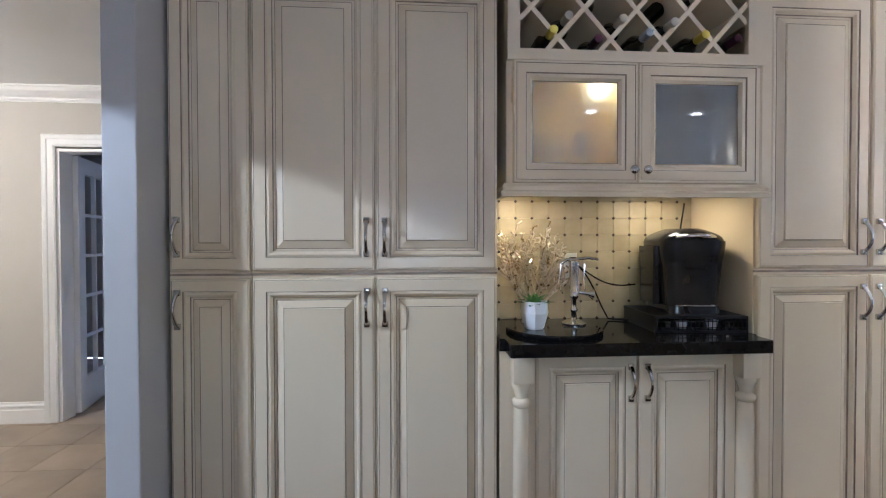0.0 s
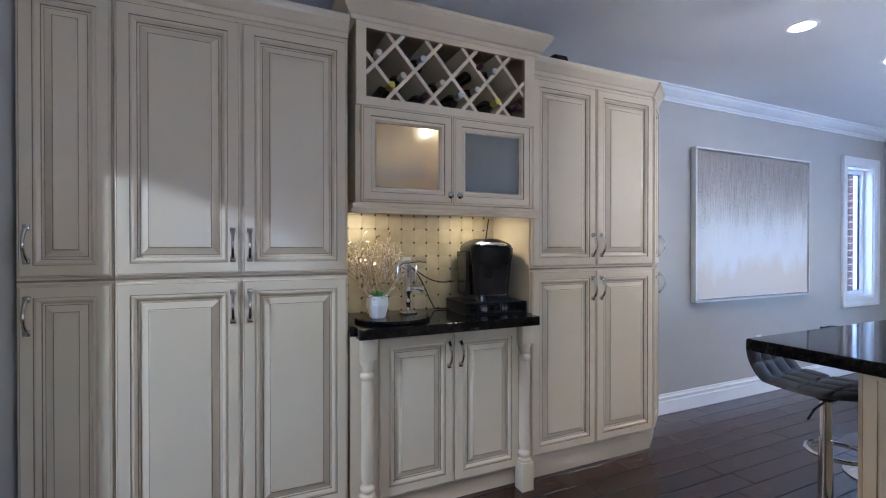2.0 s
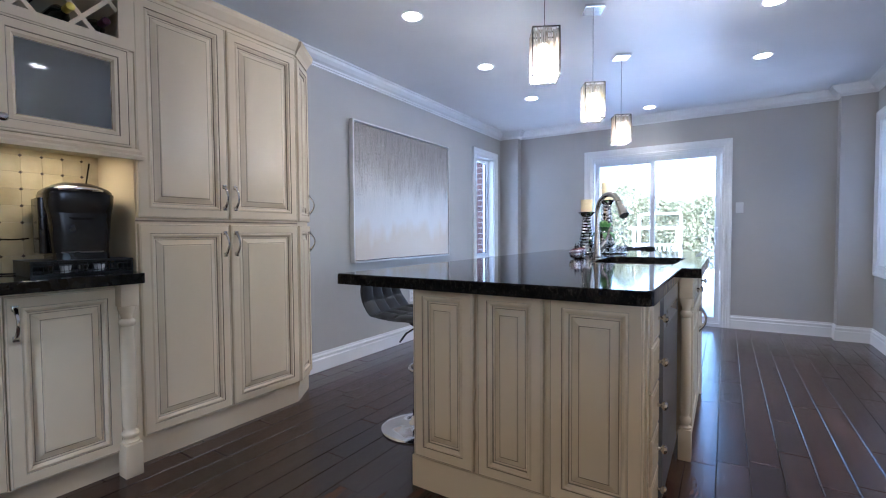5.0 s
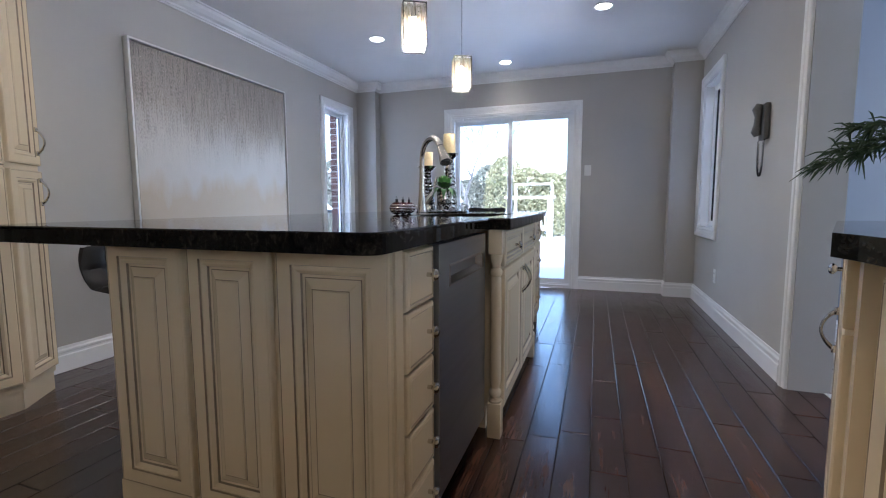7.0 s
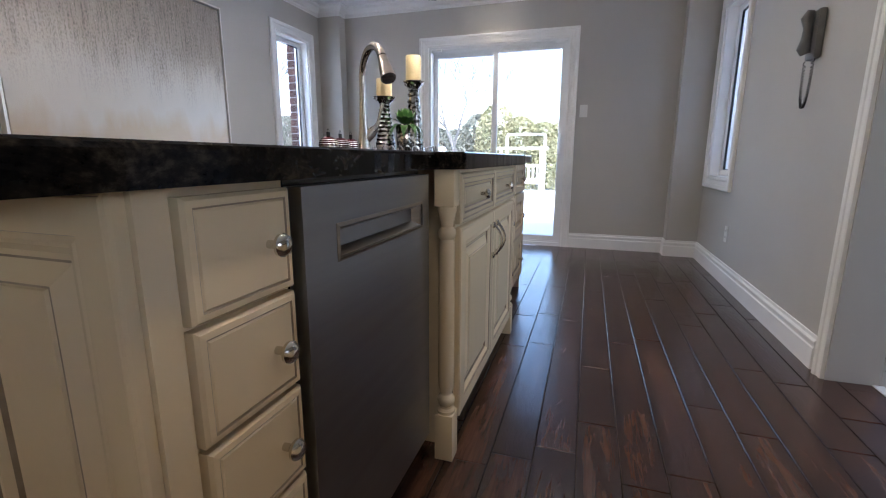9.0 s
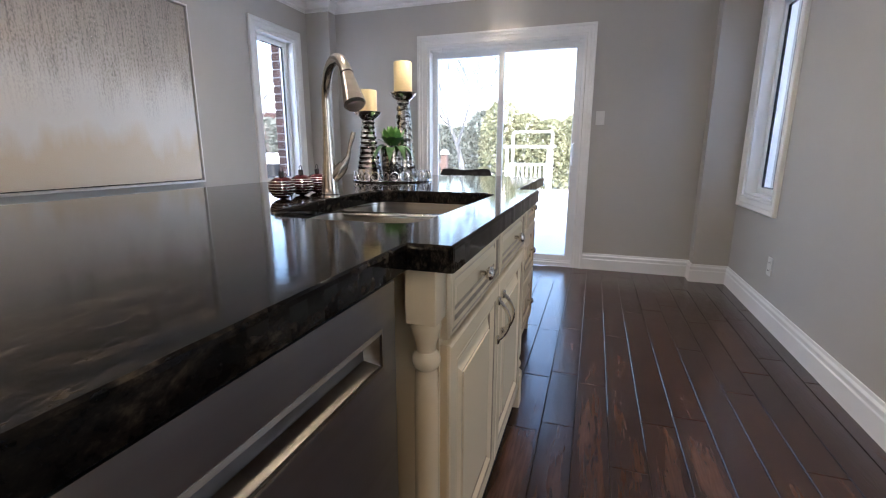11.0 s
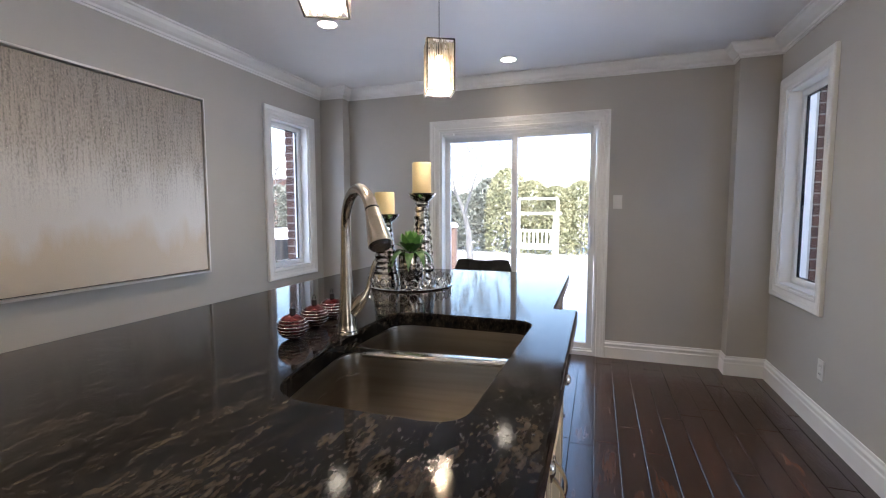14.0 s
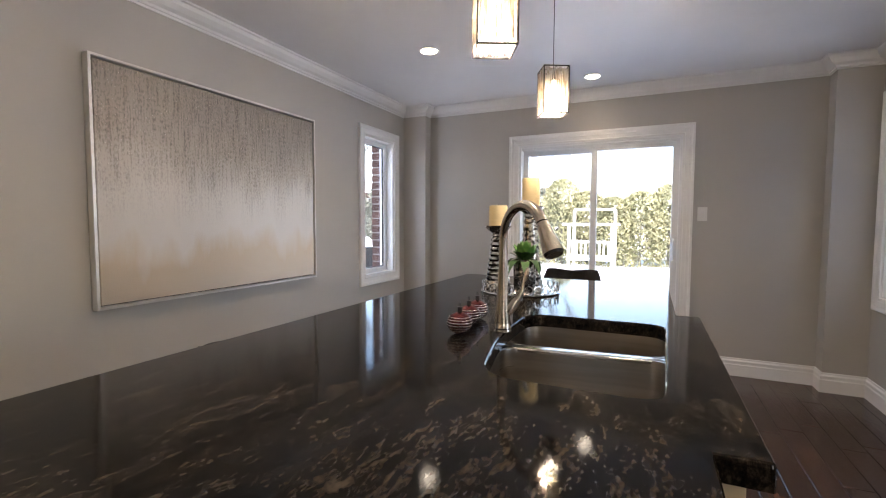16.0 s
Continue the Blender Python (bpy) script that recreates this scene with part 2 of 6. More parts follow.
def granite_mat():
    """Near-black stone with soft brown drifts and fine tan grain."""
    m = bpy.data.materials.new("dark_brown_granite")
    m.use_nodes = True
    n, l = m.node_tree.nodes, m.node_tree.links
    p = n["Principled BSDF"]
    tc = n.new("ShaderNodeTexCoord")
    outs = []
    for scale, detail, rough, turn in (((9.0, 26.0, 18.0), 12, 0.74, 0.5), ((60.0, 130.0, 90.0), 4, 0.6, 0.5), ((1.6, 2.6, 2.0), 3, 0.5, 0.0)):
        mp = n.new("ShaderNodeMapping")
        mp.inputs["Scale"].default_value, mp.inputs["Rotation"].default_value = scale, (0, 0, turn)
        l.new(tc.outputs["Object"], mp.inputs[0])
        t = n.new("ShaderNodeTexNoise")
        t.inputs["Scale"].default_value, t.inputs["Detail"].default_value, t.inputs["Roughness"].default_value = 1.0, detail, rough
        t.inputs["Distortion"].default_value = 0.5 if detail == 12 else 0.0
        l.new(mp.outputs[0], t.inputs["Vector"])
        outs.append(t.outputs[0])
    a = n.new("ShaderNodeMath")
    a.operation = "MULTIPLY_ADD"
    l.new(outs[1], a.inputs[0])
    a.inputs[1].default_value = 0.55
    l.new(outs[0], a.inputs[2])
    b = n.new("ShaderNodeMath")
    b.operation = "MULTIPLY_ADD"
    l.new(outs[2], b.inputs[0])
    b.inputs[1].default_value = 0.15
    l.new(a.outputs[0], b.inputs[2])
    ramp = n.new("ShaderNodeValToRGB")
    e = ramp.color_ramp.elements
    e[0].position, e[0].color = 0.675, (0.0022, 0.0024, 0.0027, 1)
    e[1].position, e[1].color = 0.88, (0.027, 0.022, 0.0175, 1)
    x = e.new(0.765)
    x.color = (0.0070, 0.0061, 0.0055, 1)
    sc = n.new("ShaderNodeMath")
    sc.operation = "MULTIPLY"
    sc.inputs[1].default_value = 0.88
    l.new(b.outputs[0], sc.inputs[0])
    l.new(sc.outputs[0], ramp.inputs[0])
    hi = n.new("ShaderNodeMapRange")
    hi.inputs[1].default_value, hi.inputs[2].default_value = 0.94, 1.30
    l.new(b.outputs[0], hi.inputs[0])
    mx = n.new("ShaderNodeMix")
    mx.data_type = "RGBA"
    l.new(hi.outputs[0], mx.inputs[0])
    l.new(ramp.outputs[0], mx.inputs[6])
    mx.inputs[7].default_value = (0.060, 0.048, 0.035, 1)
    l.new(mx.outputs[2], p.inputs["Base Color"])
    r = n.new("ShaderNodeMapRange")
    r.inputs[1].default_value, r.inputs[2].default_value, r.inputs[3].default_value, r.inputs[4].default_value = 0.50, 0.66, 0.025, 0.10
    l.new(outs[1], r.inputs[0])
    l.new(r.outputs[0], p.inputs["Roughness"])
    p.inputs["Specular IOR Level"].default_value = 0.09
    bp = n.new("ShaderNodeBump")
    bp.inputs["Strength"].default_value, bp.inputs["Distance"].default_value = 0.05, 0.002
    l.new(a.outputs[0], bp.inputs["Height"])
    l.new(bp.outputs[0], p.inputs["Normal"])
    return m


GRANITE = granite_mat()
GLASS = glass_mat("window_glass", 0.0)
FROST = mat("frosted_glass", (0.86, 0.88, 0.88), (0.80, 0.82, 0.82), (4, 4, 4), 0.42, 0.5, trans=0.93, ior=1.3, coat=0.8)
RODGLASS = mat("smoked_crystal_rods", (0.90, 0.87, 0.82), (0.62, 0.54, 0.44), (70, 70, 30), 0.12, 0.3, trans=0.5, lo=0.45, hi=0.6)


# ---- mesh helpers ----
def link(name, bm, material, parent=None, label="", loc=(0, 0, 0), rot=(0, 0, 0), smooth=False):
    bmesh.ops.recalc_face_normals(bm, faces=bm.faces)
    me = bpy.data.meshes.new(name)
    bm.to_mesh(me)
    bm.free()
    for m in material if isinstance(material, (list, tuple)) else [material]:
        me.materials.append(m)
    if smooth:
        for p in me.polygons:
            p.use_smooth = True
        me.set_sharp_from_angle(angle=radians(40))
    ob = new(name, me)
    ob.location, ob.rotation_euler = loc, [radians(a) for a in rot]
    ob.parent = parent
    return tagged(ob, label)


def part(name, bm, material, parent, label="", loc=(0, 0, 0), rot=(0, 0, 0), smooth=False):
    return link(name, bm, material, parent, label, loc, rot, smooth)


def thing(name, m, label, category, group=""):
    e = new(name)
    e.empty_display_size = 0.05
    e.matrix_basis = m
    return tagged(e, label, category, group)


def structure(name, bm, material, label="", smooth=False):
    return tagged(link(name, bm, material, None, label, smooth=smooth), kind="structure")


def box(bm, a, b, bevel=0.0):
    c = [(x, y, z) for x in (a[0], b[0]) for y in (a[1], b[1]) for z in (a[2], b[2])]
    v = [bm.verts.new(p) for p in c]
    fs = [bm.faces.new([v[i] for i in q]) for q in ((0, 1, 3, 2), (4, 6, 7, 5), (0, 4, 5, 1), (2, 3, 7, 6), (0, 2, 6, 4), (1, 5, 7, 3))]
    if bevel:
        es = list({e for f in fs for e in f.edges})
        bmesh.ops.bevel(bm, geom=es, offset=bevel, segments=2, profile=0.5, affect="EDGES")
    return bm


def boxes(*ab, bevel=0.0):
    bm = bmesh.new()
    for a, b in ab:
        box(bm, a, b, bevel)
    return bm


def lathe(prof, segs=24, bm=None, centre=(0, 0, 0)):
    """A turned solid about z from (radius, height) pairs."""
    bm = bm or bmesh.new()
    rings = []
    for r, z in prof:
        rings.append([bm.verts.new((centre[0] + max(r, 1e-4) * math.cos(2 * math.pi * i / segs), centre[1] + max(r, 1e-4) * math.sin(2 * math.pi * i / segs), centre[2] + z)) for i in range(segs)])
    for a, b in zip(rings, rings[1:]):
        for i in range(segs):
            bm.faces.new((a[i], a[(i + 1) % segs], b[(i + 1) % segs], b[i]))
    bm.faces.new(rings[0][::-1])
    bm.faces.new(rings[-1])
    return bm


def tube(pts, radii, segs=10, bm=None):
    """A round bar along a path; radii: one number or one for each point."""
    bm = bm or bmesh.new()
    pts = [Vector(p) for p in pts]
    radii = [radii] * len(pts) if isinstance(radii, (int, float)) else radii
    rings, up = [], None
    for i, p in enumerate(pts):
        d = (pts[min(i + 1, len(pts) - 1)] - pts[max(i - 1, 0)]).normalized()
        if up is None:
            up = d.orthogonal().normalized()
        up = (up - d * up.dot(d)).normalized()
        side = d.cross(up)
        rings.append([bm.verts.new(p + (up * math.cos(2 * math.pi * k / segs) + side * math.sin(2 * math.pi * k / segs)) * radii[i]) for k in range(segs)])
    for a, b in zip(rings, rings[1:]):
        for k in range(segs):
            bm.faces.new((a[k], a[(k + 1) % segs], b[(k + 1) % segs], b[k]))
    bm.faces.new(rings[0][::-1])
    bm.faces.new(rings[-1])
    return bm


def sweep(path, prof, place, closed=False, bm=None):
    """A moulding of the section prof (outward, depth) along a mitred path in a plane; place turns (u, v, depth) into x, y, z."""
    bm = bm or bmesh.new()
    P = [Vector(p) for p in path]
    n = len(P)
    rows = []
    for i, p in enumerate(P):
        a = (p - P[i - 1]).normalized() if closed or i else None
        b = (P[(i + 1) % n] - p).normalized() if closed or i < n - 1 else None
        a, b = a or b, b or a
        na, nb = Vector((-a.y, a.x)), Vector((-b.y, b.x))
        m = (na + nb).normalized()
        k = 1 / max(0.3, m.dot(na))
        rows.append([bm.verts.new(place(*(p + m * o * k), d)) for o, d in prof])
    pairs = list(zip(rows, rows[1:])) + ([(rows[-1], rows[0])] if closed else [])
    for r, s in pairs:
        for j in range(len(prof)):
            bm.faces.new((r[j], r[(j + 1) % len(prof)], s[(j + 1) % len(prof)], s[j]))
    if not closed:
        bm.faces.new(rows[0])
        bm.faces.new(rows[-1][::-1])
    return bm


def ring_panel(w, h, prof, hole=False, y_back=0.0):
    """A panel w by h in x and z that faces -y, stepped by rings (inset, y, material); hole leaves the middle open."""
    bm = bmesh.new()
    rings = []
    prof = [(0, y_back, 0)] + list(prof) + ([(prof[-1][0], y_back, 0)] if hole else [])
    for s, y, m in prof:
        rings.append([bm.verts.new(p) for p in ((s, y, s), (w - s, y, s), (w - s, y, h - s), (s, y, h - s))])
    for (a, b, q) in zip(rings, rings[1:], prof[1:]):
        for i in range(4):
            f = bm.faces.new((a[i], a[(i + 1) % 4], b[(i + 1) % 4], b[i]))
            f.material_index = q[2]
    if hole:
        for i in range(4):
            bm.faces.new((rings[-1][i], rings[-1][(i + 1) % 4], rings[0][(i + 1) % 4], rings[0][i]))
    else:
        bm.faces.new(rings[-1])
        bm.faces.new(rings[0][::-1])
    return bm


RAISED = [(0, -0.014, 0), (0.002, -0.0185, 0), (0.006, -0.020, 0), (0.0072, -0.0186, 1), (0.0088, -0.020, 0), (0.046, -0.020, 0), (0.0478, -0.0150, 1), (0.0545, -0.0185, 0), (0.0590, -0.0180, 0), (0.0680, -0.0095, 0), (0.0700, -0.0035, 1), (0.0770, -0.0030, 0), (0.0795, -0.0040, 1), (0.104, -0.0150, 0), (0.1065, -0.0150, 1), (0.1085, -0.0185, 0)]


def raised_door(w, h):
    k = min(1.0, w / 0.29, h / 0.25)
    return ring_panel(w, h, [(s * k, y, m) for s, y, m in RAISED])


def bow_handle(height=0.118):
    """An arched pull with flared feet, upright, its feet on y = 0, facing -y."""
    pts, rad = [], []
    for i in range(15):
        t = i / 14
        pts.append((0, -0.004 - 0.034 * math.sin(math.pi * t) ** 0.75, height * (t - 0.5)))
        rad.append(0.0045 + 0.0032 * abs(2 * t - 1) ** 2.5)
    bm = tube(pts, rad, 8)
    for v in bm.verts:
        v.co.x *= 1.25
    for s in (-1, 1):
        box(bm, (-0.0105, -0.011, s * height / 2 - 0.011), (0.0105, 0.0, s * height / 2 + 0.011), 0.0025)
    return bm


def knob():
    bm = lathe([(0.006, 0), (0.006, 0.012), (0.009, 0.014), (0.0155, 0.019), (0.0165, 0.024), (0.013, 0.030), (0.006, 0.033)], 16)
    bmesh.ops.rotate(bm, verts=bm.verts, cent=(0, 0, 0), matrix=Matrix.Rotation(radians(90), 3, "X"))
    return bm


def door_at(cab, x, z, w, h, pull, y=0.0, kind="door"):
    """A raised door on a cabinet's front; pull: (x, z, 'bow' or 'knob' or 'bar') from the door's corner."""
    d = part(kind, raised_door(w, h), [CREAM, GLAZE], cab, "", (x, y, z))
    if pull:
        px, pz, k = pull
        if k == "bow":
            part("handle", bow_handle(), POLISHED, d, "brushed nickel bow handle", (px, -0.020, pz), smooth=True)
        else:
            part("knob", knob(), POLISHED, d, "brushed nickel knob", (px, -0.020, pz), smooth=True)
    return d


def turned_post(z0, z1, girth=1.0):
    """A turned half-column with square ends between z0 and z1."""
    h = z1 - z0
    top, bot = z1 - 0.10, z0 + 0.15
    bm = boxes(((-0.036, -0.036, z0), (0.036, 0.036, bot)), ((-0.036, -0.036, top), (0.036, 0.036, z1)), bevel=0.003)
    lathe([(0.034, bot), (0.0355, bot + 0.010), (0.024, bot + 0.016), (0.0225, bot + 0.022), (0.032, bot + 0.032), (0.034, bot + 0.042), (0.031, bot + 0.052), (0.0235, bot + 0.058), (0.0215, bot + 0.064), (0.029, bot + 0.085), (0.0305, bot + 0.12), (0.0285, top - 0.16), (0.0265, top - 0.100), (0.024, top - 0.092), (0.032, top - 0.084), (0.034, top - 0.074), (0.031, top - 0.064), (0.0225, top - 0.057), (0.0235, top - 0.045), (0.031, top - 0.022), (0.0355, top - 0.010), (0.034, top)], 24, bm)
    for v in bm.verts:
        v.co.x, v.co.y = v.co.x * girth, v.co.y * girth
    return bm

# ---- the room's shell ----
NORTH, SOUTH, EAST, CEILZ = 1.43, -2.50, 7.752, 2.50
WL = (6.886, 7.414, 0.759, 2.10)      # window in the picture wall: x from, to, z from, to
WR = (6.853, 7.467, 0.751, 2.112)       # window in the opposite wall
DR = (-1.262, 0.180, 0.0, 2.035)       # sliding door: y from, to, z from, to
OP = (4.30, 5.15, 2.24)              # opening to the side room: x from, to, height
KW = (0.80, 2.20, 1.00, 1.56)        # kitchen window


def wall_with_hole(name, axis, at, thick, u0, u1, hole, material, top=CEILZ):
    """A wall across x or y between at and at + thick, with one opening (u from, to, z from, to)."""
    a, b, c, d = hole
    segs = [(u0, a, 0, top), (b, u1, 0, top), (a, b, d, top)] + ([(a, b, 0, c)] if c > 0 else [])
    bm = bmesh.new()
    lo, hi = min(at, at + thick), max(at, at + thick)
    for p, q, r, s in segs:
        if axis == "y":
            box(bm, (p, lo, r), (q, hi, s))
        else:
            box(bm, (lo, p, r), (hi, q, s))
    return structure(name, bm, material)


wall_with_hole("wall_north", "y", NORTH, 0.16, 0.515, 7.95, WL, WALL)
wall_with_hole("wall_east", "x", EAST, 0.20, SOUTH - 0.02, NORTH, DR, WALL)
wall_with_hole("wall_south", "y", SOUTH, -0.18, 5.15, 7.95, WR, WALL)
structure("wall_south_header", boxes(((OP[0], -2.68, OP[2]), (OP[1], -2.5, CEILZ))), WALL)
structure("wall_kitchen_return", boxes(((4.18, -3.2, 0), (4.30, -2.5, CEILZ))), WALL)
wall_with_hole("wall_kitchen", "y", -3.05, -0.15, -3.0, 4.18, KW, WALL)
structure("wall_partition", boxes(((0.525, 0.863, 0), (0.63, 1.43, CEILZ)), bevel=0.004), WALL)
structure("column_north", boxes(((7.63, 1.165, 0), (7.752, 1.43, CEILZ))), WALL)
structure("column_south", boxes(((7.605, -2.50, 0), (7.752, -2.235, CEILZ))), WALL)
structure("wall_west", boxes(((-3.2, -3.2, 0), (-3.0, 3.0, CEILZ))), HALLWALL)
# hall behind the partition, with a cased doorway
HD = (-1.02, -0.20, 0.0, 1.95)
HALLZ = 2.36
wall_with_hole("wall_hall", "y", 2.75, 0.12, -3.2, 0.515, HD, HALLWALL)
structure("wall_hall_side", boxes(((0.515, 1.59, 0), (0.63, 2.87, CEILZ))), HALLWALL)
structure("wall_study", boxes(((-2.2, 4.6, 0), (0.9, 4.7, CEILZ)), ((-2.3, 2.87, 0), (-2.2, 4.7, CEILZ)), ((0.9, 2.87, 0), (1.0, 4.7, CEILZ))), HALLWALL)
# side room beyond the opening
structure("wall_side_room", boxes(((6.25, -5.2, 0), (6.35, -2.68, CEILZ)), ((2.9, -5.2, 0), (3.0, -3.2, CEILZ)), ((3.0, -3.25, 0), (4.30, -3.2, CEILZ))), BLUEWALL)
# end wall out of view; its opening is added to let light in
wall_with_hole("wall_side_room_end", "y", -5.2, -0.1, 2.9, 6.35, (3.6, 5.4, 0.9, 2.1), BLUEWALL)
structure("ceiling", boxes(((0.515, -3.2, CEILZ), (7.95, 1.59, CEILZ + 0.12)), ((-3.2, -3.2, CEILZ), (0.515, 0.83, CEILZ + 0.12)), ((2.9, -5.3, CEILZ), (6.35, -3.2, CEILZ + 0.12))), CEIL)
structure("ceiling_hall", boxes(((-3.2, 0.83, HALLZ), (0.515, 4.7, HALLZ + 0.26)), ((0.515, 1.59, HALLZ), (1.0, 4.7, HALLZ + 0.26))), CEIL)

# sub-floors under planks and tiles
structure("floor", boxes(((0.515, -3.05, -0.12), (7.752, 1.43, -0.012))), GAPMAT)
structure("tile_floor_hall", boxes(((-3.0, -3.05, -0.12), (0.515, 4.6, -0.008))), GROUT)
structure("tile_floor_side_room", boxes(((3.0, -5.2, -0.12), (6.25, -2.685, -0.008))), GROUT)

BASE = [(0, 0), (0.018, 0), (0.018, 0.095), (0.0135, 0.101), (0.0135, 0.112), (0.016, 0.117), (0.016, 0.126), (0.008, 0.136), (0.007, 0.150), (0, 0.150)]
CROWN = [(0, CEILZ), (0.105, CEILZ), (0.105, CEILZ - 0.012), (0.092, CEILZ - 0.018), (0.082, CEILZ - 0.042), (0.052, CEILZ - 0.070), (0.024, CEILZ - 0.084), (0.020, CEILZ - 0.100), (0.010, CEILZ - 0.104), (0.010, CEILZ - 0.118), (0, CEILZ - 0.118)]
CROWN = [(0.84 * o, CEILZ - 0.84 * (CEILZ - z)) for o, z in CROWN]
flat = lambda u, v, d: (u, v, d)
structure("baseboard_north", sweep([(7.752, 0.279), (7.752, 1.165), (7.63, 1.165), (7.63, 1.43), (3.96, 1.43)], BASE, flat), WHITE)
structure("baseboard_south", sweep([(5.237, -2.5), (7.605, -2.5), (7.605, -2.235), (7.752, -2.235), (7.752, -1.350)], BASE, flat), WHITE)
structure("crown_moulding", sweep([(4.20, -2.5), (7.605, -2.5), (7.605, -2.235), (7.752, -2.235), (7.752, 1.165), (7.63, 1.165), (7.63, 1.43), (0.64, 1.43)], CROWN, flat), WHITE)
structure("crown_moulding_hall", sweep([(0.515, 2.75), (-3.0, 2.75), (-3.0, 0.83)], [(o, z - CEILZ + HALLZ) for o, z in CROWN], flat), WHITE)
structure("baseboard_hall", sweep([(0.515, 2.75), (HD[1] + 0.09, 2.75)], BASE, flat), WHITE)
structure("baseboard_hall_far", sweep([(HD[0] - 0.09, 2.75), (-3.0, 2.75), (-3.0, -3.05)], BASE, flat), WHITE)
structure("baseboard_side_room", sweep([(6.25, -5.2), (6.25, -2.685)], BASE, flat), WHITE)

# casings: section is (outward, thickness)
CASING = [(0, 0), (0, 0.014), (0.012, 0.018), (0.02, 0.014), (0.05, 0.017), (0.056, 0.022), (0.080, 0.026), (0.088, 0.020), (0.088, 0)]
WIDE = [(0, 0), (0, 0.012), (0.02, 0.016), (0.026, 0.012), (0.06, 0.016), (0.066, 0.022), (0.095, 0.024), (0.10, 0.032), (0.125, 0.034), (0.125, 0)]
WIDE = [(0.74 * o, t) for o, t in WIDE]
structure("door_casing", sweep([(DR[0] + 0.006, 0.0), (DR[0] + 0.006, DR[3]), (DR[1], DR[3]), (DR[1], 0.0)], WIDE, lambda u, v, d: (EAST - d, u, v)), WHITE)
structure("opening_trim", sweep([(5.15, 0.0), (5.15, OP[2]), (OP[0], OP[2]), (OP[0], 0.0)][::-1], [(0.6 * o, t) for o, t in CASING], lambda u, v, d: (u, SOUTH + d, v)), WHITE)
structure("opening_jamb", boxes(((5.142, -2.684, 0), (5.150, -2.5, OP[2])), ((4.30, -2.684, OP[2] - 0.008), (5.142, -2.5, OP[2]))), WALL)
structure("hall_door_casing", sweep([(HD[1], 0.0), (HD[1], HD[3]), (HD[0], HD[3]), (HD[0], 0.0)][::-1], CASING, lambda u, v, d: (u, 2.75 - d, v)), WHITE)
structure("hall_door_jamb", boxes(((HD[0], 2.75, 0), (HD[0] + 0.02, 2.87, 1.94)), ((HD[1] - 0.02, 2.75, 0), (HD[1], 2.87, 1.94)), ((HD[0] + 0.02, 2.75, 1.92), (HD[1] - 0.02, 2.87, 1.94))), WHITE)


def pane_ob(bm, parent, name="pane"):
    p = part(name, bm, GLASS, parent)
    p.visible_shadow = False
    return p


# ---- windows ----
def side_window(name, hole, wall_y, sgn, label):
    """A fixed white window in a wall across y; sgn: +1 where outdoors lies towards +y."""
    a, b, c, d = hole
    w, h = b - a, d - c
    e = tagged(thing(name, pose(a, wall_y, c), label, "window"), kind="structure")
    put = lambda u, v, q: (u, -sgn * q, v)
    order = [(0, 0), (w, 0), (w, h), (0, h)]
    part("window_casing", sweep(order[::-1], [(o, t) for o, t in CASING], put, closed=True), WHITE, e)
    jamb = [(0, 0), (-0.014, 0), (-0.014, -0.16), (0, -0.16)]
    part("window_jamb", sweep(order[::-1], jamb, put, closed=True), WHITE, e)
    sash = [(-0.014, -0.075), (-0.030, -0.070), (-0.055, -0.075), (-0.060, -0.085), (-0.060, -0.11), (-0.014, -0.11)]
    part("window_frame", sweep(order[::-1], sash, put, closed=True), VINYL, e)
    seal = [(-0.060, -0.088), (-0.067, -0.088), (-0.067, -0.104), (-0.060, -0.104)]
    part("gasket", sweep(order[::-1], seal, put, closed=True), BLACK, e)
    pane_ob(boxes(((0.062, sgn * 0.094 - 0.003, 0.062), (w - 0.062, sgn * 0.094 + 0.003, h - 0.062))), e)
    return e


side_window("window_1", WL, NORTH, 1, "tall narrow white window beside a boxed column")
side_window("window_2", WR, SOUTH, -1, "tall narrow white window with a brick reveal outside")

# brick skin outside the two windows
def brick_reveal(name, x0, y0, y1, z0, z1):
    wall = structure(name, boxes(((x0 + 0.006, min(y0, y1), z0), (x0 + 0.30, max(y0, y1), z1))), MORTAR)
    me = None
    z, row = z0 + 0.005, 0
    while z < z1 - 0.06:
        bm = boxes(((0, 0, 0), (0.19, abs(y1 - y0) + 0.012, 0.065)))
        if me is None:
            b0 = part("brick", bm, BRICK, wall)
            me = b0.data
        else:
            bm.free()
            b0 = new("brick", me)
            b0.parent = wall
        b0.location = (x0 - 0.004 + 0.003 * (row % 2), min(y0, y1) - 0.006, z)
        z, row = z + 0.077, row + 1
    return wall


brick_reveal("brick_reveal_north", 7.414, 1.60, 1.69, 0.55, 2.3)
brick_reveal("brick_reveal_south", 7.467, -2.69, -2.82, 0.55, 2.3)

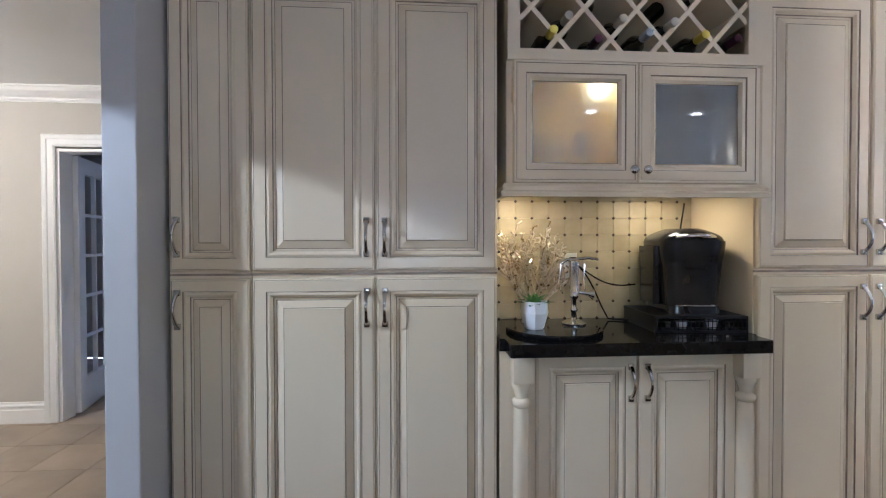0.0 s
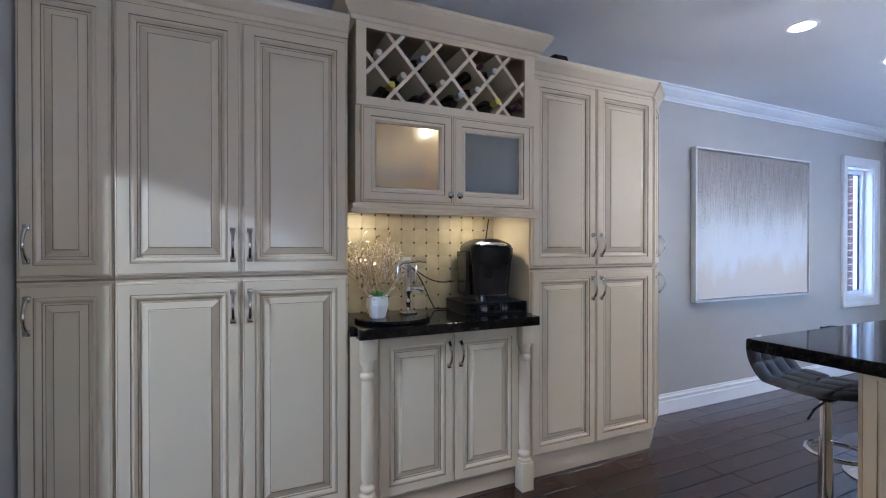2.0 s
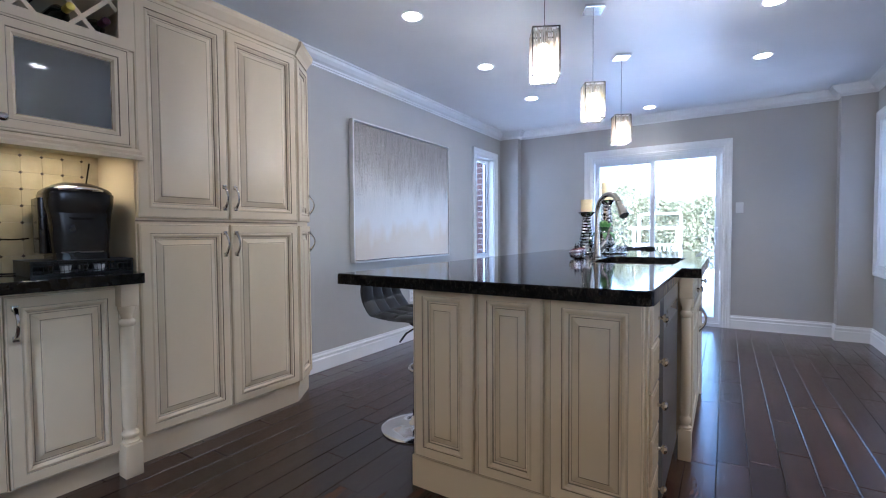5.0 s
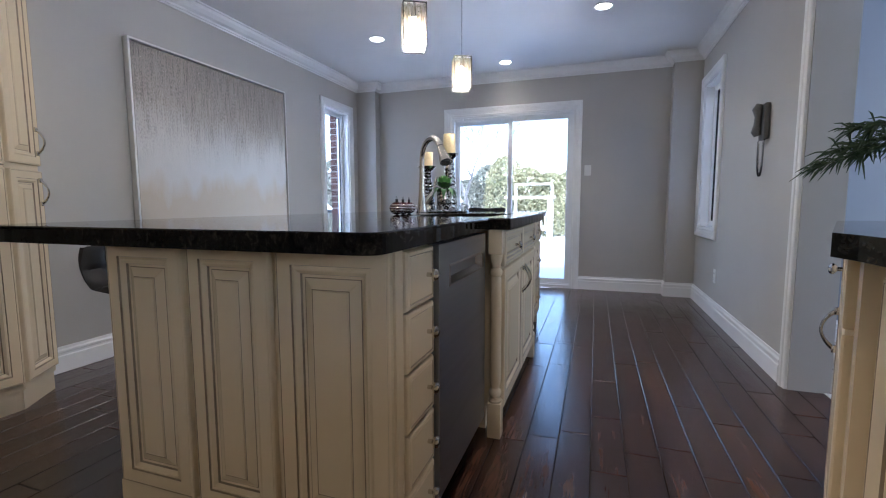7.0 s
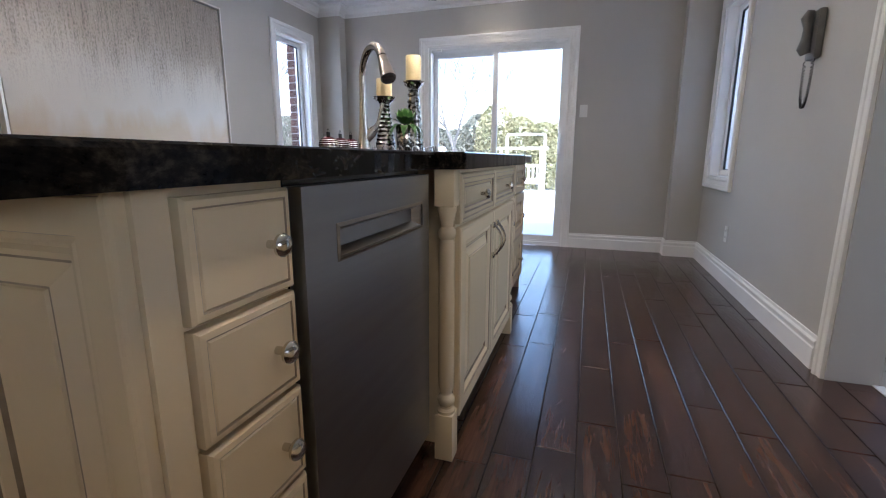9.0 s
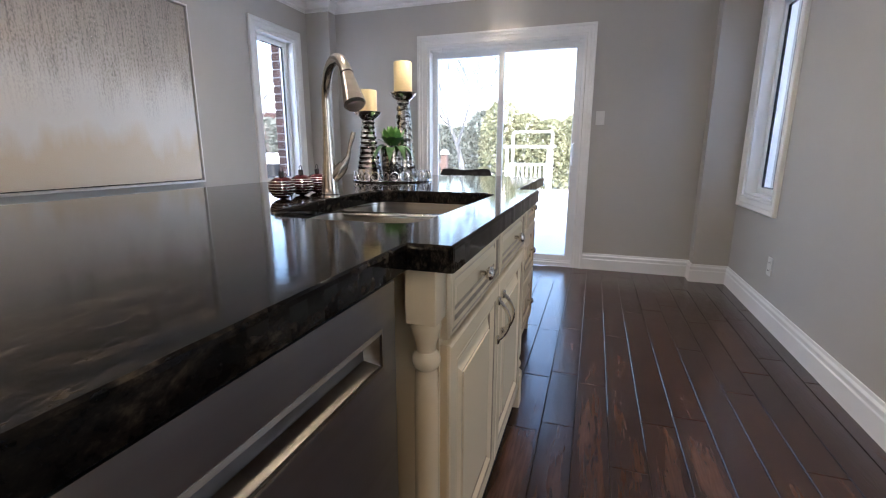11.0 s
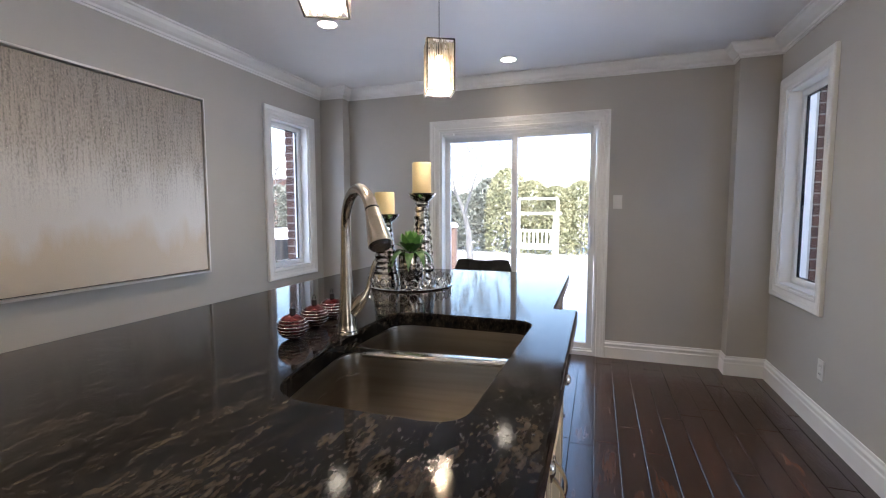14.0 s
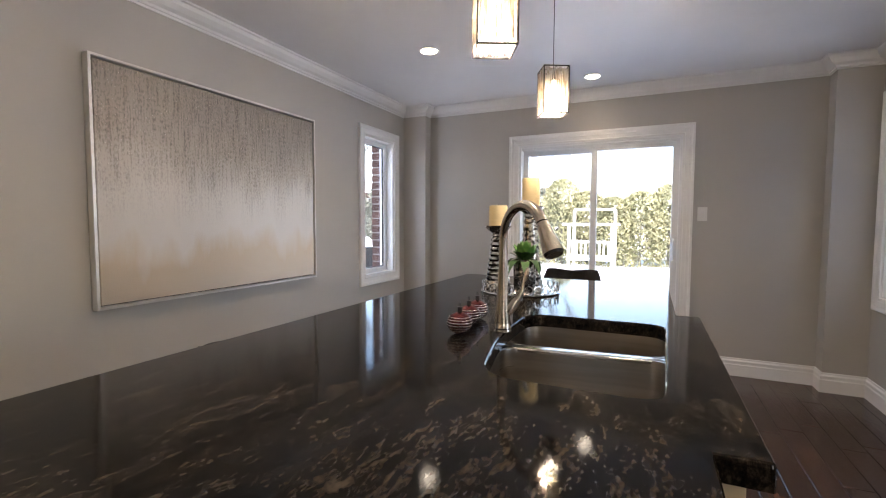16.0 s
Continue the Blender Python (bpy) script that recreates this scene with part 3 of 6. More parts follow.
# ---- sliding glass door ----
sl = tagged(thing("door_1", pose(EAST, 0, 0), "white sliding glass patio door with a snowy view", "sliding door"), kind="structure")
put_e = lambda u, v, d: (-d, u, v)
jambp = [(0, 0), (-0.022, 0), (-0.022, -0.20), (0, -0.20)]
part("door_frame", sweep([(DR[0], 0.0), (DR[0], DR[3]), (DR[1], DR[3]), (DR[1], 0.0)], jambp, put_e), VINYL, sl)
part("track", boxes(((0.0, DR[0] + 0.022, 0.0), (0.20, DR[1] - 0.022, 0.035)), ((0.03, DR[0] + 0.022, 0.035), (0.04, DR[1] - 0.022, 0.05)), ((0.10, DR[0] + 0.022, 0.035), (0.11, DR[1] - 0.022, 0.05))), VINYL, sl)
part("head_track", boxes(((0.02, DR[0] + 0.022, 1.985), (0.03, DR[1] - 0.022, 2.013)), ((0.075, DR[0] + 0.022, 1.985), (0.085, DR[1] - 0.022, 2.013)), ((0.13, DR[0] + 0.022, 1.985), (0.14, DR[1] - 0.022, 2.013))), VINYL, sl)


def sash(y0, y1, x, z0, z1, handle):
    bm = bmesh.new()
    s = 0.045
    sweep([(y0, z0), (y1, z0), (y1, z1), (y0, z1)][::-1], [(0, 0), (0, -0.036), (-s, -0.036), (-s - 0.008, -0.026), (-s - 0.008, -0.010), (-s, 0)], put_e, closed=True, bm=bm)
    p = part("sash", bm, VINYL, sl, "white vinyl sliding sash", (x, 0, 0))
    g = part("pane", boxes(((0.015, y0 + s, z0 + s), (0.021, y1 - s, z1 - s))), GLASS, p)
    g.visible_shadow = False
    if handle:
        part("handle", tube([(0.0, y0 + 0.03, 0.95), (-0.03, y0 + 0.03, 0.965), (-0.034, y0 + 0.03, 1.05), (-0.03, y0 + 0.03, 1.12), (0.0, y0 + 0.03, 1.135)], 0.009, 8), VINYL, p, "white pull handle", smooth=True)
    return p


sash(-1.238, -0.508, 0.035, 0.052, 2.000, True)
sash(-0.545, 0.156, 0.090, 0.052, 1.990, False)
for y in (0.085, -1.165):
    part("track_stop", boxes(((-0.010, y - 0.045, 1.992), (0.018, y + 0.045, 2.011)), bevel=0.003), VINYL, sl, "white plastic track stop")

# kitchen counter window behind the walker; unseen window added to light the side room
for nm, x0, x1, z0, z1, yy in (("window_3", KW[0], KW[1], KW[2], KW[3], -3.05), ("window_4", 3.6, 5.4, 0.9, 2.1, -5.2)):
    w3 = tagged(thing(nm, pose(x0, yy, z0), "white framed window out of view", "window"), kind="structure")
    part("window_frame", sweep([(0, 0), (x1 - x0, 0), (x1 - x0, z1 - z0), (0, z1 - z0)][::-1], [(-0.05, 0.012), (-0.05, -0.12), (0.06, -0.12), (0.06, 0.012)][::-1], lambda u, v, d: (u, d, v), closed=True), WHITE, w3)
area_lamp("kitchen_window_light", (1.5, -3.14, 1.28), (1.5, 0, 1.28), 1.2, 0.38, 0.4, (0.86, 0.92, 1.0))
# lamp in the added opening, brightens the side room's walls
area_lamp("side_room_added_light", (4.5, -5.26, 1.5), (4.5, 0, 1.5), 1.7, 1.1, 2.5, (0.75, 0.86, 1.0))

# ---- pantry wall ----
PF = 1.036     # front of the cabinet boxes; doors stand 20 mm proud
SEAM, DTOP, DBOT = 1.160, 2.205, 0.135


def pantry(x0, x1, doors, label):
    """A tall pantry unit with upper and lower doors; doors: list of (x from, x to, handle side)."""
    e = thing("pantry_cabinet", pose(x0, PF, 0), label, "cabinet", "pantry units along the wall")
    w = x1 - x0
    part("body", boxes(((0, 0, 0.10), (w, NORTH - PF - 0.004, 2.27)), ((0, 0.012, 0.0), (w, 0.06, 0.10))), CREAM, e)
    part("seam_rail", boxes(((0, -0.004, SEAM - 0.004), (w, 0.0, SEAM + 0.004))), GLAZE, e)
    part("crown", sweep([(0, 0), (w, 0)][::-1], [(0, 2.27), (-0.0, 2.225), (0.012, 2.225), (0.016, 2.245), (0.022, 2.250), (0.045, 2.285), (0.05, 2.30), (0.05, 2.315), (-0.05, 2.315), (-0.05, 2.27)], flat), CREAM, e)
    for a, b, side in doors:
        dw = b - a - 0.006
        hx = dw - 0.028 if side == "r" else 0.028
        door_at(e, a - x0 + 0.003, SEAM + 0.014, dw, DTOP - SEAM - 0.014, (hx, 0.118, "bow"))
        door_at(e, a - x0 + 0.003, DBOT, dw, SEAM - 0.014 - DBOT, (hx, SEAM - 0.014 - DBOT - 0.105, "bow"))
    return e


pantry(0.636, 0.916, [(0.640, 0.916, "l")], "narrow tall cream pantry cabinet with brown glazed raised doors")
pantry(0.918, 1.793, [(0.920, 1.351, "r"), (1.353, 1.791, "l")], "wide tall cream pantry cabinet with four glazed raised doors")
pantry(2.786, 3.715, [(2.790, 3.246, "r"), (3.248, 3.713, "l")], "wide tall cream pantry cabinet with four glazed raised doors")
# angled end unit
ang = math.degrees(math.atan2(0.150, 0.215))
AW = math.hypot(0.215, 0.150)
ae = thing("pantry_end_cabinet", pose(3.717, PF, 0, 0, 0, ang), "narrow angled cream cabinet closing the pantry run", "cabinet")
bm = bmesh.new()
ca, sa = math.cos(radians(ang)), math.sin(radians(ang))
loc = lambda x, y: ((x - 3.717) * ca + (y - PF) * sa, -(x - 3.717) * sa + (y - PF) * ca)
foot = [loc(3.717, PF), loc(3.717 + 0.215, PF + 0.150), loc(3.932, NORTH - 0.004), loc(3.717, NORTH - 0.004)]
for z0, z1, k in ((0.0, 0.10, 0.010), (0.10, 2.27, 0.0)):
    lo = [bm.verts.new((x, y + (k if i < 2 else 0), z0)) for i, (x, y) in enumerate(foot)]
    hi = [bm.verts.new((x, y + (k if i < 2 else 0), z1)) for i, (x, y) in enumerate(foot)]
    bm.faces.new(lo[::-1])
    bm.faces.new(hi)
    for i in range(4):
        bm.faces.new((lo[i], lo[(i + 1) % 4], hi[(i + 1) % 4], hi[i]))
part("body", bm, CREAM, ae)
part("crown", sweep([foot[0], foot[1], foot[2]][::-1], [(0, 2.27), (0, 2.225), (0.012, 2.225), (0.022, 2.250), (0.045, 2.285), (0.05, 2.315), (-0.05, 2.315), (-0.05, 2.27)], flat), CREAM, ae)
door_at(ae, 0.006, SEAM + 0.014, AW - 0.012, DTOP - SEAM - 0.014, (AW - 0.045, 0.118, "bow"))
door_at(ae, 0.006, DBOT, AW - 0.012, SEAM - 0.014 - DBOT, (AW - 0.045, SEAM - 0.014 - DBOT - 0.105, "bow"))

# ---- coffee bar ----
bar = thing("bar_base_cabinet", pose(1.800, 1.020, 0), "cream base cabinet with two raised doors and turned corner posts", "cabinet")
part("body", boxes(((0.0, 0.0, 0.10), (0.982, 0.405, 0.874)), ((0.07, 0.03, 0.0), (0.92, 0.08, 0.10))), CREAM, bar)
door_at(bar, 0.132, 0.112, 0.382, 0.748, (0.382 - 0.030, 0.748 - 0.105, "bow"))
door_at(bar, 0.518, 0.112, 0.382, 0.748, (0.030, 0.748 - 0.105, "bow"))
for px in (0.070, 0.918):
    part("post", turned_post(0.0, 0.874), CREAM, bar, "turned cream corner post", (px, -0.038, 0), smooth=True)

BARTOP = [(1.797, 1.414), (1.797, 1.012), (1.816, 1.008), (1.816, 0.912), (1.822, 0.906), (2.760, 0.906), (2.766, 0.912), (2.766, 1.008), (2.784, 1.012), (2.784, 1.414)]
bt = bmesh.new()
levels = [(0.876, 0.002), (0.878, 0.0), (0.919, 0.0), (0.9213, 0.0008), (0.922, 0.0022)]
rings = [[bt.verts.new((2.29 + (x - 2.29) * (1 - g / 0.49), y + (g if y < 1.0 else 0), z)) for x, y in BARTOP] for z, g in levels]
for a, b in zip(rings, rings[1:]):
    for i in range(len(a)):
        bt.faces.new((a[i], a[(i + 1) % len(a)], b[(i + 1) % len(a)], b[i]))
bt.faces.new(rings[0][::-1])
bt.faces.new(rings[-1])
tagged(link("bar_countertop", bt, BLACKSTONE), "polished black granite top on the coffee bar cabinet", "countertop")

# upper unit with lattice wine rack and frosted doors
UX0, UX1, UY = 1.822, 2.784, 1.006
up = thing("wine_rack_cabinet", pose(UX0, UY, 0), "cream wall cabinet with lattice wine rack and frosted glass doors", "cabinet")
UW = UX1 - UX0
D = NORTH - UY - 0.004
for a, b in (((0, 0, 1.486), (UW, D, 1.500)), ((0, 0, 1.905), (UW, D, 1.923)), ((0, 0, 2.34), (UW, D, 2.36)), ((0, 0.0, 1.500), (0.018, D, 1.905)), ((UW - 0.018, 0, 1.500), (UW, D, 1.905)), ((0, 0, 1.923), (0.018, D, 2.34)), ((UW - 0.018, 0, 1.923), (UW, D, 2.34)), ((0.018, D - 0.012, 1.500), (UW - 0.018, D, 1.905)), ((0.018, D - 0.012, 1.923), (UW - 0.018, D, 2.34)), ((UW / 2 - 0.009, 0.002, 1.500), (UW / 2 + 0.009, D - 0.014, 1.905))):
    part("board", boxes((a, b)), CREAM, up)
part("rack_frame", boxes(((0.0, -0.02, 1.925), (UW, 0.0, 1.964)), ((0.0, -0.02, 2.272), (UW, 0.0, 2.345)), ((0.0, -0.02, 1.964), (0.045, 0.0, 2.272)), ((UW - 0.062, -0.02, 1.964), (UW, 0.0, 2.272))), CREAM, up)
part("crown", sweep([(0.0, D), (0.0, 0), (UW, 0), (UW, D)][::-1], [(0.0, 2.30), (0.024, 2.30), (0.028, 2.318), (0.038, 2.324), (0.072, 2.368), (0.082, 2.385), (0.082, 2.402), (-0.05, 2.402), (-0.05, 2.36), (0, 2.36)], flat), CREAM, up)
part("valance", sweep([(-0.004, 0.10), (-0.004, -0.012), (UW, -0.012), (UW, 0.0)][::-1], [(0, 1.484), (0.0, 1.436), (0.020, 1.436), (0.022, 1.452), (0.012, 1.460), (0.016, 1.472), (0.008, 1.484)], flat), CREAM, up)
LX0, LX1, LZ0, LZ1 = 0.045, UW - 0.062, 1.964, 2.272
for dirn in (1, -1):
    for k in range(-3, 7):
        # diagonal slats clipped to the rack's opening
        cx = -0.05 + k * 0.195
        a0, a1 = (cx, cx + 0.276) if dirn == 1 else (cx + 0.276, cx)
        t0, t1 = 0.0, 1.0
        dx = a1 - a0
        for lim, s in ((LX0, 1), (LX1, -1)):
            f0, f1 = (a0 - lim) * s, (a1 - lim) * s
            if f0 < 0 and f1 < 0:
                t0, t1 = 1, 0
            elif f0 < 0:
                t0 = max(t0, f0 / (f0 - f1))
            elif f1 < 0:
                t1 = min(t1, f0 / (f0 - f1))
        if t1 - t0 < 0.08:
            continue
        p0 = Vector((a0 + dx * t0, 0, LZ0 + (LZ1 - LZ0) * t0))
        p1 = Vector((a0 + dx * t1, 0, LZ0 + (LZ1 - LZ0) * t1))
        d = (p1 - p0).normalized()
        n = Vector((-d.z, 0, d.x)) * 0.0085
        yb = -0.014 if dirn == 1 else -0.010
        bm = bmesh.new()
        f = [bm.verts.new(p + Vector((0, yb, 0))) for p in (p0 + n, p1 + n, p1 - n, p0 - n)]
        g = [bm.verts.new(p + Vector((0, D - 0.05, 0))) for p in (p0 + n * 0.6, p1 + n * 0.6, p1 - n * 0.6, p0 - n * 0.6)]
        bm.faces.new(f)
        bm.faces.new(g[::-1])
        for i in range(4):
            bm.faces.new((f[i], g[i], g[(i + 1) % 4], f[(i + 1) % 4]))
        part("slat", bm, CREAM, up)
FRAME = [(0, -0.016, 0), (0.003, -0.020, 0), (0.009, -0.020, 0), (0.0112, -0.0178, 1), (0.0134, -0.020, 0), (0.044, -0.020, 0), (0.0475, -0.0155, 1), (0.060, -0.017, 0), (0.070, -0.008, 0), (0.0725, -0.006, 1)]
for gx, gw, kx in ((0.022, 0.458, 0.435), (0.482, 0.458, 0.025)):
    gd = part("door", ring_panel(gw, 0.436, FRAME, hole=True), [CREAM, GLAZE], up, "cream door with a frosted glass pane", (gx, -0.001, 1.488))
    part("pane", boxes(((0.068, -0.005, 0.068), (gw - 0.068, -0.002, 0.368))), FROST, gd, "frosted glass pane")
    part("knob", knob(), POLISHED, gd, "brushed nickel knob", (kx, -0.020, 0.045), smooth=True)
for gx, gy in ((0.12, 0.10), (0.22, 0.16), (0.31, 0.09), (0.62, 0.12), (0.84, 0.10)):
    gl = thing("wine_glass", pose(UX0 + gx, UY + gy, 1.5003), "stemmed clear glass standing in the wall cabinet", "glass", "glasses behind the frosted doors")
    part("bowl", lathe([(0.004, 0.085), (0.028, 0.105), (0.036, 0.135), (0.034, 0.17), (0.030, 0.19)], 18), POT, gl, smooth=True)
    part("stem", lathe([(0.030, 0.0), (0.030, 0.003), (0.005, 0.010), (0.004, 0.085)], 16), POT, gl, smooth=True)
lampc = new("cabinet_light", bpy.data.lights.new("cabinet_light", "POINT"))
lampc.data.energy, lampc.data.color, lampc.data.shadow_soft_size = 0.065, (1.0, 0.76, 0.36), 0.02
lampc.location = (UX0 + 0.40, UY + 0.12, 1.880)
for ux in (1.96, 2.56):
    area_lamp("under_cabinet_light", (ux, 1.22, 1.480), (ux, 1.25, 0.9), 0.10, 0.08, 0.125, (1.0, 0.78, 0.42))
    lf = thing("under_cabinet_lamp", pose(ux, 1.22, 1.4858), "small white puck lamp under the wall cabinet", "lamp", "lamps under the wall cabinet")
    part("housing", lathe([(0.040, -0.004), (0.042, -0.001), (0.042, 0.0)], 20), WHITE, lf)

# bottles lying in the rack
def bottle(x, z, cap, label):
    e = thing("wine_bottle", pose(x, UY - 0.03, z, 90, 0, 0), label, "bottle", "wine bottles in the lattice rack")
    # local z runs along -y: the neck points out of the rack
    part("glass", lathe([(0.036, -0.30), (0.038, -0.29), (0.038, -0.115), (0.034, -0.10), (0.016, -0.075), (0.0145, -0.02), (0.0145, 0.0)], 18), BOTTLE, e, smooth=True)
    part("capsule", lathe([(0.0155, -0.05), (0.0155, 0.004), (0.013, 0.006), (0.002, 0.006)], 16), cap, e, smooth=True)
    return e


BOTTLE = mat("dark_green_glass", (0.010, 0.014, 0.008), (0.02, 0.022, 0.012), (9, 9, 9), 0.06, 0.1, coat=0.3)
CAPS = [mat("cream_foil", (0.62, 0.55, 0.42), None, (30, 30, 30), 0.35, metal=0.4), mat("yellow_foil", (0.72, 0.58, 0.10), None, (30, 30, 30), 0.35, metal=0.4), mat("silver_foil", (0.6, 0.6, 0.6), None, (30, 30, 30), 0.25, metal=0.8), mat("wine_foil", (0.06, 0.012, 0.025), None, (30, 30, 30), 0.3, metal=0.4)]
CN = ["cream", "yellow", "silver", "dark red"]
for bx, bz, c in ((1.924, 2.165, 0), (1.985, 2.028, 1), (2.040, 2.079, 0), (2.140, 2.174, 2), (2.149, 2.000, 3), (2.240, 2.075, 0), (2.338, 2.029, 2), (2.432, 2.069, 0), (2.548, 2.027, 1), (2.532, 2.177, 0), (2.450, 2.190, 3), (2.672, 2.016, 3)):
    bottle(bx, bz, CAPS[c], "dark green wine bottle with %s foil lying in the rack" % CN[c])

# backsplash: tumbled tiles with dark dots at the corners
bs = structure("backsplash", boxes(((1.797, 1.420, 0.922), (2.784, NORTH, 1.484))), TILEGROUT, "cream tumbled stone backsplash with small dark dots")
cellw = 0.0765
tile_me = dot_me = None
k = 0.0078
for i in range(13):
    for j in range(8):
        x, z = 1.800 + i * cellw, 0.924 + j * cellw
        if x + cellw > 2.80 or z + cellw > 1.545:
            continue
        if tile_me is None:
            bm = bmesh.new()
            s = cellw - 0.0008
            o = [(k, 0), (s - k, 0), (s, k), (s, s - k), (s - k, s), (k, s), (0, s - k), (0, k)]
            lo = [bm.verts.new((u, 0, v)) for u, v in o]
            hi = [bm.verts.new((s / 2 + (u - s / 2) * 0.994, -0.0030, s / 2 + (v - s / 2) * 0.978)) for u, v in o]
            bm.faces.new(hi)
            for q in range(8):
                bm.faces.new((lo[q], lo[(q + 1) % 8], hi[(q + 1) % 8], hi[q]))
            t = part("tile", bm, TRAV, bs)
            tile_me = t.data
        else:
            t = new("tile", tile_me)
            t.parent = bs
        t.location = (x, 1.420, z)
        if 0 < i:
            if dot_me is None:
                bm = bmesh.new()
                r = 0.0078
                lo = [bm.verts.new((u, 0, v)) for u, v in ((r, 0), (0, r), (-r, 0), (0, -r))]
                hi = [bm.verts.new((u * 0.9, -0.0034, v * 0.9)) for u, v in ((r, 0), (0, r), (-r, 0), (0, -r))]
                bm.faces.new(hi)
                for q in range(4):
                    bm.faces.new((lo[q], lo[(q + 1) % 4], hi[(q + 1) % 4], hi[q]))
                d = part("dot_tile", bm, DOT, bs)
                dot_me = d.data
            else:
                d = new("dot_tile", dot_me)
                d.parent = bs
            d.location = (x - 0.001, 1.420, z - 0.001)

# ---- island ----
IX0, IX1, IYN, IYS, IYP = 3.173, 6.250, 0.125, -1.125, -1.205   # worktop's edges; IYP: the bumped-out middle
TOPZ, THK = 0.920, 0.045


def rounded(pts, radii, seg=6):
    """A polygon with rounded corners."""
    out = []
    n = len(pts)
    for i, p in enumerate(pts):
        p = Vector(p)
        r = radii[i]
        if r <= 0:
            out.append(p)
            continue
        a = (Vector(pts[i - 1]) - p).normalized()
        b = (Vector(pts[(i + 1) % n]) - p).normalized()
        for s in range(seg + 1):
            t = s / seg
            q = p + a * r * (1 - t) ** 2 + b * r * t ** 2
            out.append(q)
    return out


def dense(pts, step, jitter):
    out = []
    for i, p in enumerate(pts):
        q = pts[(i + 1) % len(pts)]
        n = max(1, int((q - p).length / step))
        for s in range(n):
            v = p.lerp(q, s / n)
            out.append(v + Vector((random.uniform(-jitter, jitter), random.uniform(-jitter, jitter))))
    return out


outer = rounded([(IX0, IYN), (IX0, IYS), (4.150, IYS), (4.150, IYP), (5.290, IYP), (5.290, IYS), (IX1, IYS), (IX1, IYN)], [0.01, 0.045, 0, 0.008, 0.008, 0, 0.03, 0.03])
SX0, SX1, SY0, SY1 = 4.335, 5.075, -1.080, -0.605
sinkhole = rounded([(SX0, SY1 - 0.07), (SX0, SY0 + 0.02), (SX1, SY0), (SX1, SY1), (4.70, SY1)], [0.10, 0.07, 0.07, 0.09, 0.10], 8)
outer, sinkhole = dense(outer, 0.03, 0.0005), dense(sinkhole, 0.03, 0.0008)


def slab(outer, inner, z1, thick):
    bm = bmesh.new()

    def loop(pts, z, grow):
        c = Vector((sum(p.x for p in pts) / len(pts), sum(p.y for p in pts) / len(pts)))
        n = len(pts)
        vs = []
        for i, p in enumerate(pts):
            d = (pts[(i + 1) % n] - pts[i - 1])
            nrm = Vector((d.y, -d.x)).normalized() if d.length else Vector((0, 0))
            vs.append(bm.verts.new((p.x + nrm.x * grow, p.y + nrm.y * grow, z)))
        return vs
    def area(p):
        return sum(p[i].x * p[(i + 1) % len(p)].y - p[(i + 1) % len(p)].x * p[i].y for i in range(len(p)))
    caps = {"t": [], "b": []}
    for pts, sg in ((outer, -1), (inner, 1)):
        s = sg * (1 if area(pts) > 0 else -1)
        levels = [(z1, 0.005 * s), (z1 - 0.003, 0.0015 * s), (z1 - 0.008, 0.0), (z1 - thick, 0.0)]
        rings = [loop(pts, z, g) for z, g in levels]
        for a, b in zip(rings, rings[1:]):
            for i in range(len(a)):
                bm.faces.new((a[i], a[(i + 1) % len(a)], b[(i + 1) % len(a)], b[i]))
        for key, r in (("t", rings[0]), ("b", rings[-1])):
            caps[key] += [bm.edges.get((r[i], r[(i + 1) % len(r)])) for i in range(len(r))]
    for es in caps.values():
        bmesh.ops.triangle_fill(bm, use_beauty=True, use_dissolve=False, edges=es)
    return bm


tagged(link("island_countertop", slab(outer, sinkhole, TOPZ, THK), GRANITE), "dark brown leathered granite worktop with chiselled edge on the island", "countertop")

# base units under the worktop
BZ = TOPZ - THK - 0.001
ix = 3.335
isl = thing("island_end_cabinet", pose(ix, -0.165, 0, 0, 0, -90), "antique cream island end panel with three raised panels", "cabinet")
# local x runs towards the aisle (-y), local y into the island (+x)
part("body", boxes(((0, 0, 0.10), (0.925, 0.04, BZ)), ((0.0, 0.0, 0.0), (0.925, 0.04, 0.10)), ((0.0, 0.04, 0.0), (0.02, 2.77, BZ))), CREAM, isl)
part("base_strip", boxes(((-0.004, -0.012, 0.0), (0.925, 0.0, 0.135)), bevel=0.002), CREAM, isl)
for a, b in ((0.014, 0.298), (0.318, 0.584), (0.606, 0.918)):
    part("panel", raised_door(b - a, 0.735), [CREAM, GLAZE], isl, "", (a, -0.001, 0.140))

fy = -1.080    # front of the boxes on the aisle side
dr = thing("island_drawer_cabinet", pose(3.377, fy, 0), "narrow cream drawer cabinet in the island", "cabinet")
part("body", boxes(((0, 0, 0.10), (0.195, 0.55, BZ)), ((0, 0.05, 0), (0.195, 0.10, 0.10))), CREAM, dr)
for z0, z1 in ((0.715, 0.862), (0.560, 0.708), (0.405, 0.553), (0.250, 0.398), (0.110, 0.243)):
    prof = [(0, -0.014, 0), (0.004, -0.019, 0), (0.012, -0.020, 0), (0.0145, -0.018, 1), (0.017, -0.020, 0)]
    q = part("drawer_front", ring_panel(0.183, z1 - z0, prof), [CREAM, GLAZE], dr, "", (0.006, 0, z0))
    part("knob", knob(), POLISHED, q, "brushed nickel knob", (0.13, -0.020, (z1 - z0) / 2), smooth=True)

